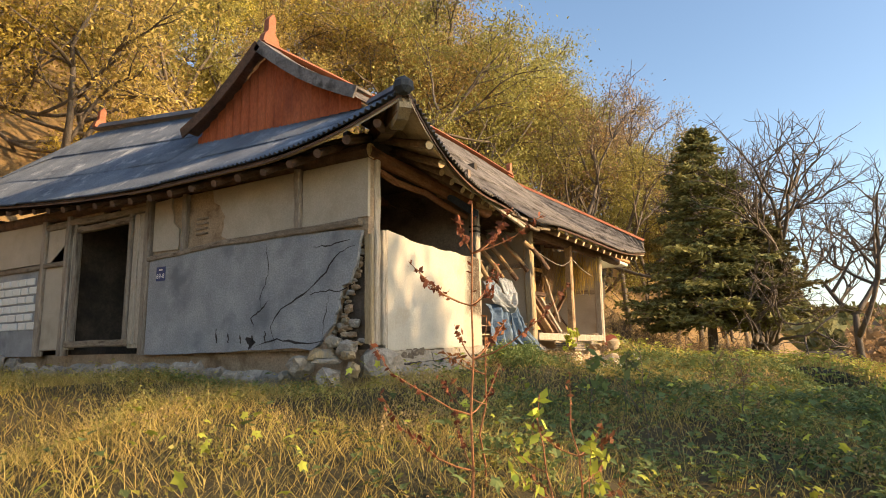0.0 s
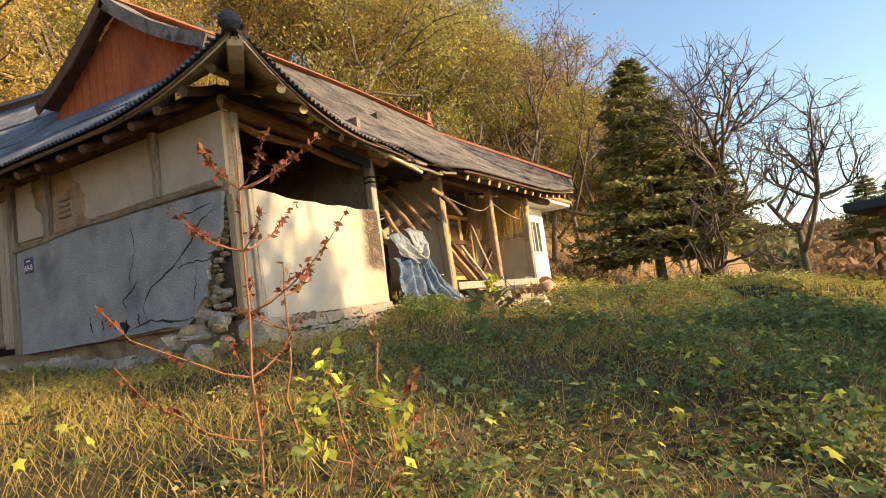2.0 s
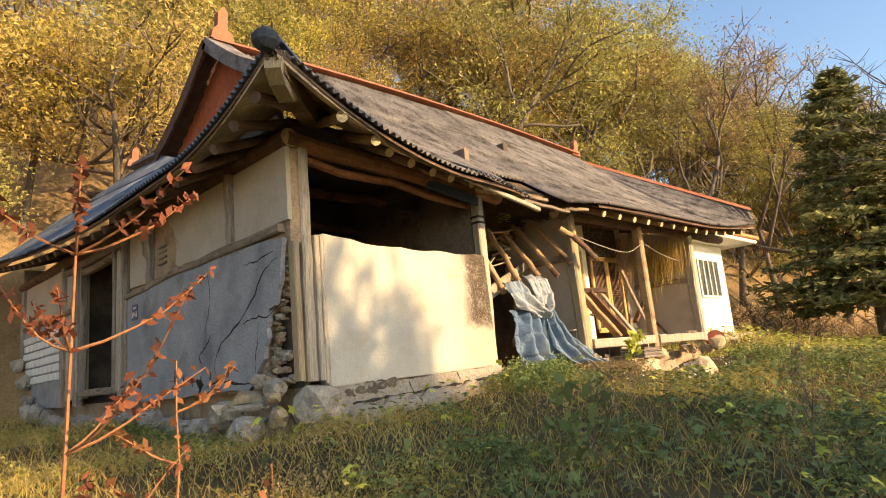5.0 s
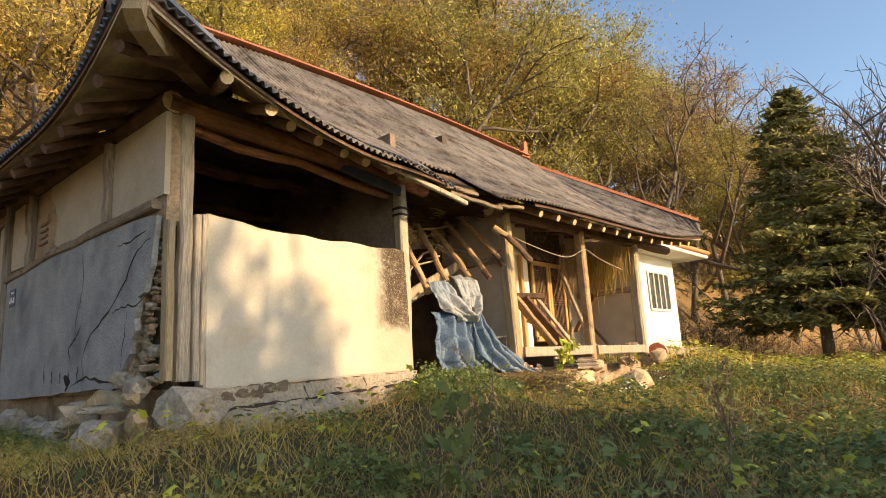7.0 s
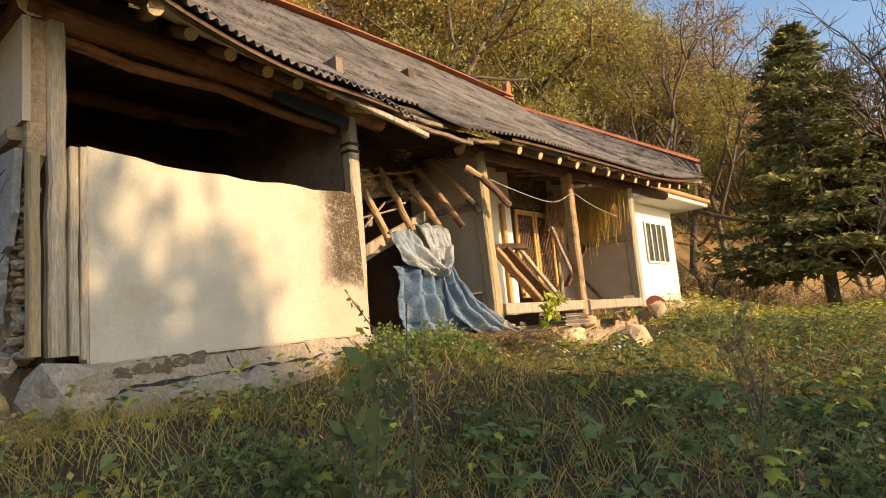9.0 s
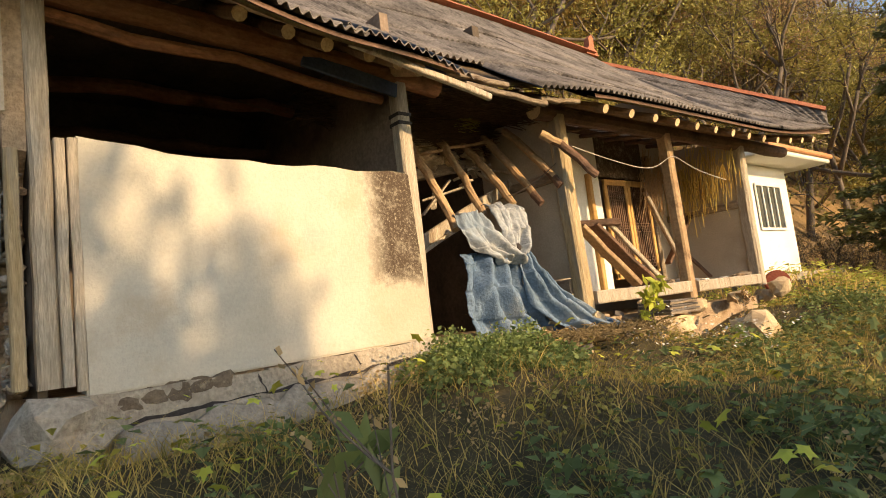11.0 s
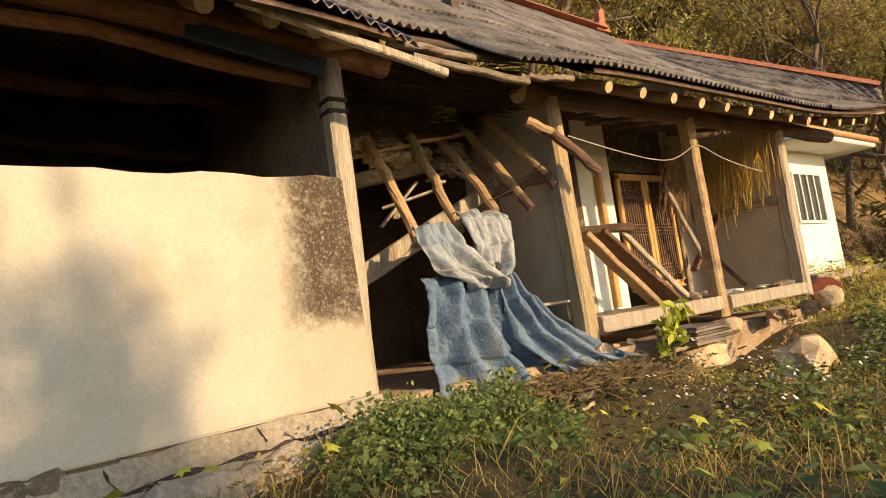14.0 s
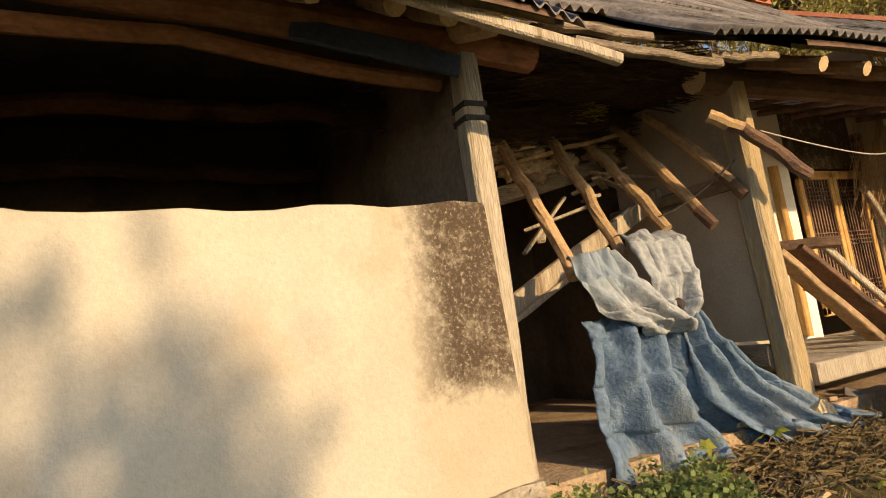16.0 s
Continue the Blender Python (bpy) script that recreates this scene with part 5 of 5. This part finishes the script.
log(bm, (-0.6, 2.52, 2.28), (0.33, 2.55, 1.95), 0.06, 0.058, 4, 0.006)
part("rafter", bm, [M_LOG, M_ENDGRAIN], frame_thing)
for z in (1.62, 1.69):
    bm = bmesh.new()
    box(bm, -0.093, 0.035, 2.536, 2.664, z, z + 0.028, 0)
    part("painted_band", bm, M_CRACK, frame_thing, "black painted band")
for y0, y1, z0, z1 in ((2.85, 3.75, 1.80, 1.76), (3.7, 4.2, 1.80, 1.84), (2.7, 3.3, 1.87, 1.85)):
    bm = bmesh.new()
    beam(bm, (0.48, y0, z0 + 0.02), (0.50, y1, z1 + 0.02), 0.05, 0.04, 5, 0.01)
    part("broken_batten", bm, M_WOODH, frame_thing)
# slipped sheet over the hole
slip = tagged(new("slipped_sheet"), "grey corrugated sheet slipped down over the broken eave", "roof sheet")
n = 72
vs, fs = [], []
for i in range(n + 1):
    y = 1.75 + 1.05 * i / n
    w = 0.018 * math.sin(2 * math.pi * y / WAVE)
    for j in range(4):
        q = roof_e(y, 0.30 * j / 3)
        q = q + Vector((0.02, 0, 0.05 + w - 0.10 * (i / n) ** 2 * (1 - j / 3)))
        vs += [tuple(q), tuple(q - Vector((0, 0, 0.012)))]
for i in range(n):
    for j in range(3):
        a, b = (i * 4 + j) * 2, ((i + 1) * 4 + j) * 2
        fs += [(a, a + 2, b + 2, b), (a + 1, b + 1, b + 3, a + 3)]
    a, b = i * 8, (i + 1) * 8
    fs.append((a, a + 1, b + 1, b))
raw("sheet", vs, fs, M_SLATE, slip, True)

# ---- tarpaulin ----
tarp = thing("tarpaulin", "crumpled faded blue and white tarpaulin draped over fallen rafters", "tarpaulin")


def cloth(name, rows, material, folds, amp, seed, label, nu=70, nv=60):
    """rows: (z, y of one edge, y of the other, x) from top to bottom."""
    vs, fs = [], []
    for j in range(nv + 1):
        t = j / nv * (len(rows) - 1)
        k = min(int(t), len(rows) - 2)
        f = t - k
        f = f * f * (3 - 2 * f)
        z, ya, yb, x = [rows[k][q] + (rows[k + 1][q] - rows[k][q]) * f for q in range(4)]
        for i in range(nu + 1):
            u = i / nu
            n1 = noise.noise(Vector((u * 5, j / nv * 3, seed)))
            n2 = noise.noise(Vector((u * 14, j / nv * 9, seed + 9)))
            fold = amp * (math.sin(u * folds * 6.283 + 2.5 * n1 + 1.2 * math.sin(j / nv * 3)) * (0.35 + 0.65 * j / nv) + 0.7 * n1 + 0.4 * n2 + 0.22 * abs(noise.noise(Vector((u * 11 + j / nv * 6, j / nv * 16, seed + 3)))))
            bulge = 0.09 * math.sin(u * math.pi)
            vs.append((x + bulge + fold, ya + (yb - ya) * u + 0.02 * n1, z + 0.03 * n1 + 0.015 * n2))
    for j in range(nv):
        for i in range(nu):
            a = j * (nu + 1) + i
            fs.append((a, a + 1, a + nu + 2, a + nu + 1))
    ob = raw(name, vs, fs, material, tarp, True)
    sol = ob.modifiers.new("thick", "SOLIDIFY")
    sol.thickness = 0.006
    return tagged(ob, label)


cloth("drape", [(0.62, 3.20, 3.80, -0.20), (0.52, 3.17, 3.80, -0.14), (0.30, 3.12, 3.82, -0.12), (0.05, 3.06, 4.0, -0.10), (-0.16, 3.04, 4.15, -0.02)], M_TARP, 3.4, 0.085, 1.0, "faded blue lower drape")
cloth("hood", [(1.07, 3.62, 4.06, -0.30), (1.00, 3.56, 4.06, -0.16), (0.80, 3.60, 3.98, -0.08), (0.66, 3.64, 3.90, -0.06), (0.56, 3.66, 3.84, -0.08)], M_TARPW, 1.6, 0.05, 4.0, "whitish upper part gathered at a knot")
cloth("sash", [(0.98, 3.24, 3.58, -0.28), (0.82, 3.17, 3.62, -0.16), (0.66, 3.26, 3.74, -0.08), (0.55, 3.42, 3.86, -0.05), (0.50, 3.52, 3.88, -0.09)], M_TARPW, 1.6, 0.06, 7.0, "grey swag of folded tarpaulin")
cloth("tail", [(0.60, 3.72, 3.86, -0.08), (0.40, 3.72, 4.04, -0.05), (0.15, 3.80, 4.40, -0.02), (-0.08, 3.98, 4.80, 0.05), (-0.16, 4.10, 5.05, 0.10)], M_TARP, 3.6, 0.06, 11.0, "spreading tail on the ground")
bm = bmesh.new()
rock(bm, (0.0, 3.72, 0.64), (0.03, 0.035, 0.045), 3)
part("knot_hole", bm, M_CRACK, tarp)

# ---- rubble, stones ----


def stone(c, s, seed, label="rough grey field stone at the foot of the wall", m=None, rz=0):
    bm = bmesh.new()
    rock(bm, (0, 0, 0), s, seed)
    ob = part("stone", bm, m or M_STONE, None)
    ob.matrix_basis = pose(*c, 0, 0, rz)
    return tagged(ob, label, "stone", "stones round the house")


stone((0.03, 0.2, -0.26), (0.26, 0.27, 0.23), 1, "big rounded foundation stone under the corner post", M_FOOT)
rs = random.Random(19)
for i, (x, y, z, a, b, c) in enumerate(((-0.20, -0.08, -0.06, 0.17, 0.09, 0.10), (-0.48, -0.16, -0.13, 0.20, 0.12, 0.09), (-0.66, -0.30, -0.24, 0.18, 0.13, 0.15), (-0.24, -0.32, -0.37, 0.26, 0.15, 0.12), (-0.12, -0.16, -0.14, 0.13, 0.08, 0.06),
                                        (-0.36, -0.12, 0.01, 0.11, 0.08, 0.08), (-0.32, -0.26, -0.20, 0.20, 0.06, 0.04), (-0.08, -0.12, -0.30, 0.09, 0.09, 0.10), (-0.9, -0.3, -0.36, 0.12, 0.1, 0.08))):
    stone((x, y, z), (a, b, c), 10 + i, "broken stone fallen out of the wall's corner", (M_STONE, M_TAN, M_FOOT)[i % 3], 40 * i)
for i in range(34):
    z = 0.02 + 1.12 * i / 34 + rs.uniform(-0.02, 0.02)
    edge = -0.56 + 0.44 * min(1.0, z / 1.0) ** 0.9
    a = rs.uniform(0.02, 0.06) * (1.25 - 0.5 * z)
    x = edge + rs.uniform(-0.02, 0.13) * (1.2 - z)
    stone((x, 0.055 + rs.uniform(-0.02, 0.03), z), (a * 1.3, 0.05, a * 0.8), 200 + i, "rubble stone bare inside the broken wall", (M_MUD, M_STONE, M_MUD, M_TAN)[i % 4], rs.uniform(-15, 15))
for i in range(12):
    x, z = rs.uniform(-0.44, -0.06), rs.uniform(-0.04, 0.22)
    stone((x, 0.05, z), (rs.uniform(0.04, 0.08), 0.06, rs.uniform(0.03, 0.06)), 240 + i, "rubble stone bare inside the broken wall", (M_MUD, M_STONE, M_CLAY)[i % 3], rs.uniform(-25, 25))
for i in range(26):
    x = -0.9 - i * 0.34
    stone((x, -0.16 + RND.uniform(-0.08, 0.05), gz(x, -0.2) + 0.10), (0.19, 0.12, 0.13 + RND.uniform(0, 0.06)), 40 + i, "stone of the low plinth under the end wall", None, RND.uniform(0, 20))
for (x, y) in ((0.0, 4.55), (0.0, 6.52), (0.0, 8.33)):
    stone((x + 0.03, y, -0.09), (0.16, 0.17, 0.10), int(y * 10), "squared stone under a veranda post", M_CLAY)
for i, (x, y, z, a, b, c) in enumerate(((0.35, 5.45, -0.24, 0.20, 0.42, 0.14), (0.85, 6.15, -0.36, 0.22, 0.55, 0.22), (0.12, 5.35, 0.0, 0.08, 0.16, 0.06), (0.2, 7.2, -0.05, 0.14, 0.3, 0.10), (0.25, 8.3, 0.0, 0.16, 0.14, 0.16))):
    stone((x, y, z), (a, b, c), 90 + i, "broken piece of yellowish concrete before the veranda", M_CLAY, 10 * i)
M_RED = mat("faded_red_plastic", (0.30, 0.085, 0.05), (0.38, 0.12, 0.07), 3, 0.6, 0.2)
bm = bmesh.new()
bmesh.ops.create_cone(bm, cap_ends=True, segments=24, radius1=0.17, radius2=0.17, depth=0.09)
bmesh.ops.bevel(bm, geom=bm.edges[:], offset=0.025, segments=2, affect="EDGES")
basin = part("red_basin", bm, M_RED)
basin.matrix_basis = pose(0.10, 8.62, 0.06, 90, 0, 25)
tagged(basin, "faded red plastic basin leaning by the veranda", "basin")
# stacked slates on the block
for i in range(6):
    bm = bmesh.new()
    box(bm, 0.16, 0.52, 5.15 + RND.uniform(-0.03, 0.03), 5.66 + RND.uniform(-0.05, 0.05), -0.12 + i * 0.024, -0.10 + i * 0.024, 0.004, 0.006)
    tagged(part("slate", bm, M_SLATE if i % 2 else M_WOODH), "flat grey slate in a low stack", "slate", "stack of slates before the veranda")
# debris in the collapsed bay and on the veranda
for i in range(34):
    bm = bmesh.new()
    a, b = RND.uniform(0.03, 0.10), RND.uniform(0.02, 0.06)
    box(bm, -a, a, -b, b, -0.012, 0.012, 0.004, 0.008)
    x, y = RND.uniform(-0.25, 0.55), RND.uniform(3.7, 5.2)
    ob = part("debris", bm, [M_CLAY, M_WOODH, M_SLATE, M_MUD][i % 4])
    z = max(gz(x, y), -0.08 if x < 0 else -9) + 0.02
    ob.matrix_basis = pose(x, y, z, RND.uniform(-20, 20), RND.uniform(-20, 20), RND.uniform(0, 360))
    tagged(ob, ["chip of dried clay", "weathered broken board end", "broken roof slate chip", "crumbled mud lump"][i % 4] + " on the ground", "debris", "debris below the broken roof")
straw("ground_straw", 1300, (0.3, 4.0, -0.17), (0.5, 0.9, 0.05), (0.3, 1, 0), 0.05, M_STRAW, "brown straw and twigs littering the ground", 9)
for p0, p1, w, h, m, lab in (((-0.45, 5.36, 0.92), (-0.30, 6.12, 0.22), 0.34, 0.04, M_BEAM, "dark plank panel leaning on the veranda"), ((-0.27, 5.50, 0.93), (-0.12, 6.16, 0.24), 0.05, 0.05, M_PALEWOOD, "pale batten leaning on the veranda"),
                             ((-0.35, 5.10, 0.90), (-0.14, 5.68, 0.22), 0.16, 0.05, M_LOG, "broken ochre plank leaning against the post"), ((-0.5, 5.2, 0.95), (-0.2, 5.6, 0.92), 0.08, 0.08, M_BEAM, "short dark beam stub lying on boards"),
                             ((-0.7, 5.9, 0.62), (-0.5, 6.4, 0.44), 0.10, 0.03, M_PALEWOOD, "bleached board lying across"), ((-0.9, 7.35, 1.5), (-0.75, 7.75, 0.5), 0.06, 0.05, M_WOOD, "loose door stile hanging"),
                             ((-0.75, 8.18, 1.15), (-0.95, 7.75, 0.5), 0.12, 0.04, M_BEAM, "dark slanted board at the wall"), ((-1.0, 8.2, 0.75), (-0.6, 8.2, 0.25), 0.08, 0.03, M_BEAM, "dark slanted board at the wall")):
    bm = bmesh.new()
    beam(bm, p0, p1, w, h, 5, 0.006)
    tagged(part("loose_board", bm, m), lab, "board", "loose boards on the veranda")
for i in range(18):
    bm = bmesh.new()
    rock(bm, (0, 0, 0), (RND.uniform(0.05, 0.12), RND.uniform(0.06, 0.16), RND.uniform(0.02, 0.06)), 120 + i)
    ob = part("rag", bm, [M_TARPW, M_WOODH, M_MUD, M_WHITE][i % 4])
    ob.matrix_basis = pose(RND.uniform(-0.6, -0.05), RND.uniform(6.1, 8.2), 0.21, 0, 0, RND.uniform(0, 90))
    tagged(ob, "crumpled rag or rubbish lying on the veranda boards", "rubbish", "rubbish on the veranda")
# porch ceiling rafters
for i in range(7):
    bm = bmesh.new()
    log(bm, (-1.1, 4.8 + i * 0.52, 2.25), (0.0, 4.8 + i * 0.52 + RND.uniform(-0.1, 0.1), 2.02), 0.03, 0.028, 3, 0.01, 7)
    part("rafter", bm, [M_BEAM, M_ENDGRAIN], frame_thing)
# wires


def wire(name, pts, r, label, m=None):
    cu = bpy.data.curves.new(name, "CURVE")
    cu.dimensions, cu.bevel_depth, cu.bevel_resolution = "3D", r, 1
    sp = cu.splines.new("NURBS")
    sp.points.add(len(pts) - 1)
    for q, c in zip(sp.points, pts):
        q.co = (*c, 1)
    sp.use_endpoint_u = True
    cu.materials.append(m or M_CRACK)
    return tagged(new(name, cu), label, "wire")


M_WIRE = mat("pale_wire", (0.35, 0.33, 0.30), (0.45, 0.42, 0.38), 4, 0.6, 0)
wire("wire", [(0.06, 4.6, 1.62), (0.02, 5.0, 1.58), (0.02, 5.6, 1.50), (0.02, 6.1, 1.48), (0.06, 6.4, 1.66), (0.07, 6.55, 1.68), (0.05, 7.0, 1.52), (0.03, 7.8, 1.46)], 0.0045, "pale slack wire strung between the veranda posts", M_WIRE)
wire("wire", [(0.05, 4.52, 1.55), (-0.1, 4.4, 1.40), (-0.2, 4.2, 1.22), (-0.3, 4.0, 1.18)], 0.004, "thin dark wire from the post to the fallen rafters")
wire("wire", [(-0.72, 4.50, 1.3), (-0.70, 4.50, 1.0), (-0.66, 4.5, 0.7), (-0.60, 4.50, 0.5), (-0.62, 4.5, 0.3)], 0.0045, "dark wire hanging down the plastered wall")
wire("cable", [(6.4, 9.5, 0.4), (7.05, 9.5, 0.17), (8.3, 9.18, 0.05), (10.8, 8.5, 0.17)], 0.012, "dark cable along the shed wall")

# ---- cracks, plate ----


def crack(pts, w, name="crack"):
    """A narrow jagged gap in the render, tapering at its ends."""
    pl = []
    for a, b in zip(pts, pts[1:]):
        for i in range(4):
            t = i / 4
            pl.append((a[0] + (b[0] - a[0]) * t + RND.uniform(-0.015, 0.015), a[1] + (b[1] - a[1]) * t + RND.uniform(-0.015, 0.015)))
    pl.append(pts[-1])
    n = len(pl)
    bm = bmesh.new()
    up, lo = [], []
    for i, (x, z) in enumerate(pl):
        k = w * (0.25 + math.sin(math.pi * (i + 0.5) / n)) * RND.uniform(0.5, 1.4)
        dx, dz = pl[min(i + 1, n - 1)][0] - pl[max(i - 1, 0)][0], pl[min(i + 1, n - 1)][1] - pl[max(i - 1, 0)][1]
        l = math.hypot(dx, dz) or 1
        up.append(bm.verts.new((x - dz / l * k, -0.0475, z + dx / l * k)))
        lo.append(bm.verts.new((x + dz / l * k, -0.0475, z - dx / l * k)))
    for i in range(n - 1):
        bm.faces.new((lo[i], lo[i + 1], up[i + 1], up[i]))
    part(name, bm, M_CRACK, endw)


crack([(-0.12, 1.08), (-0.36, 1.02), (-0.63, 0.75), (-0.89, 0.57), (-1.27, 0.42), (-1.42, 0.2), (-1.35, 0.02)], 0.008)
crack([(-1.55, 1.24), (-1.48, 0.86), (-1.60, 0.60), (-1.62, 0.40)], 0.005)
crack([(-1.5, 0.52), (-1.61, 0.40), (-1.76, 0.34), (-1.72, 0.22)], 0.009)
crack([(-0.10, 0.66), (-0.35, 0.57), (-0.62, 0.60), (-0.80, 0.56)], 0.007)
crack([(-0.5, 0.55), (-0.56, 0.3), (-0.6, 0.05)], 0.004)
crack([(-0.5, 0.02), (-0.9, 0.0), (-1.3, 0.06), (-1.7, -0.02)], 0.010)
crack([(-1.85, 0.08), (-1.72, 0.02), (-1.8, -0.05)], 0.03)
crack([(-0.2, 1.16), (-0.5, 1.10), (-0.75, 1.12)], 0.008)
for i in range(5):
    crack([(-1.5 - 0.22 * i, 0.02), (-1.52 - 0.22 * i, 0.12 + RND.uniform(0, 0.12))], 0.010, "chip")
bm = bmesh.new()
slab(bm, ragged((0.5, -0.255), (2.5, -0.15), 22, 0.014) + ragged((2.5, -0.165), (0.5, -0.275), 22, 0.014), "x", 0.0645, 0.001)
part("crack", bm, M_CRACK, facade)
for y, z, k in ((1.22, -0.12, 0.10), (1.9, -0.09, 0.06)):
    bm = bmesh.new()
    slab(bm, ragged((y, z + 0.02), (y + 0.05, z - k), 4, 0.01) + ragged((y + 0.06, z - k), (y + 0.016, z + 0.02), 4, 0.008), "x", 0.0645, 0.001)
    part("crack", bm, M_CRACK, facade)
M_PLATE = mat("blue_enamel", (0.035, 0.05, 0.13), (0.05, 0.07, 0.17), 4, 0.4, 0)
plate = thing("number_plate", "small blue and white enamel house plate on the cement wall", "house plate")
part("panel", box(bmesh.new(), -3.72, -3.52, -0.056, -0.046, 0.92, 1.12, 0.004), M_PLATE, plate)
part("lettering_bar", box(bmesh.new(), -3.66, -3.58, -0.059, -0.0562, 1.065, 1.085, 0), M_WHITE, plate)
cu = bpy.data.curves.new("lettering", "FONT")
cu.body, cu.size, cu.align_x, cu.extrude = "69-8", 0.10, "CENTER", 0.001
cu.materials.append(M_WHITE)
num = new("lettering", cu)
num.parent = plate
num.matrix_basis = pose(-3.62, -0.0575, 0.955, 90, 0, 0)

# ---- single weeds near the path ----


def weed(x, y, h, seed, stem, leaf, nb, lsize, label, spread=0.5, nl=14, r0=0.008, lift=0.3):
    rg = np.random.default_rng(seed)
    t = thing("tall_weed", label, "weed")
    bm, pts = bmesh.new(), []
    main = [Vector((0, 0, -0.05))]
    for i in range(6):
        main.append(main[-1] + Vector((rg.normal() * 0.02, rg.normal() * 0.02, (h + 0.05) / 6)))
    tube(bm, main, r0, r0 * 0.4, 5)
    for i in range(8):
        pts.append(main[4].lerp(main[6], i / 7))
    for b in range(nb):
        k = rg.integers(1, 6)
        a = rg.uniform(0, 6.283)
        L = h * spread * rg.uniform(0.5, 1.0) * (1 - 0.10 * k)
        p = [main[k]]
        for i in range(5):
            p.append(p[-1] + Vector((math.cos(a) * L / 5, math.sin(a) * L / 5, L / 5 * (lift + 0.22 * i * rg.uniform(0.3, 1.3)))))
        bb = bmesh.new()
        tube(bb, p, r0 * 0.55, r0 * 0.2, 4)
        part("branch", bb, stem, t)
        for i in range(nl):
            f = rg.uniform(0.45, 1.0) * 5
            j = min(int(f), 4)
            pts.append(p[j].lerp(p[j + 1], f - j))
    part("stem", bm, stem, t)
    q = np.array([tuple(c) for c in pts]) + rg.normal(size=(len(pts), 3)) * lsize * 0.5
    v, f = leaf_quads(q, lsize, rg)
    c = new("leaves", mesh_np("leaves", v, f, leaf))
    c.parent = t
    t.matrix_basis = pose(x, y, gz(x, y))
    return t


weed(2.62, -2.40, 1.72, 1, M_STEM, M_REDLEAF, 16, 0.02, "tall red-stemmed weed with dry reddish leaves", 0.5, 30, 0.009)
weed(3.23, -2.16, 0.62, 14, M_STEM, M_WEEDY, 6, 0.032, "yellow-leaved vine shoot on a red stem", 0.4, 6, 0.005)
weed(2.5, -2.0, 1.0, 2, M_STEM, M_REDLEAF, 5, 0.022, "red-stemmed dry weed leaning in the grass")
weed(3.05, -1.95, 0.85, 3, M_STEM, M_REDLEAF, 6, 0.022, "low red-stemmed weed beside the path")
weed(3.0, -2.25, 0.75, 4, M_STEM, M_WEEDY, 5, 0.04, "yellow-leaved weed beside the path", 0.4, 6)
weed(2.35, 0.46, 0.65, 5, M_BARK, M_WEED, 6, 0.05, "dark green leafy sapling in the grass", 0.35, 9, 0.006, 0.6)
weed(2.75, 0.12, 0.8, 6, M_BARK, M_WEED, 4, 0.05, "green trailing vine on a dry stalk", 0.3, 6, 0.005, 0.6)
weed(2.9, 0.26, 1.0, 7, M_BARK, M_RUST, 9, 0.012, "thin brown dead weed with bare twigs", 0.4, 8, 0.005, 0.9)
weed(3.27, 2.41, 0.75, 8, M_BARK, M_RUST, 10, 0.018, "dark dead weed standing in the yard", 0.35, 16, 0.006, 0.9)
weed(3.6, 1.2, 0.7, 9, M_BARK, M_RUST, 8, 0.018, "dark dead weed standing in the yard", 0.35, 12, 0.006, 0.9)
weed(0.62, 4.75, 0.5, 10, M_GRASSGREEN, M_WEEDY, 8, 0.055, "sunlit yellow-green leafy sapling before the veranda", 0.45, 10, 0.007, 0.6)
weed(0.5, 6.6, 0.5, 11, M_BARK, M_RUST, 12, 0.02, "dry brown shrub before the veranda", 0.6, 12, 0.005, 0.5)
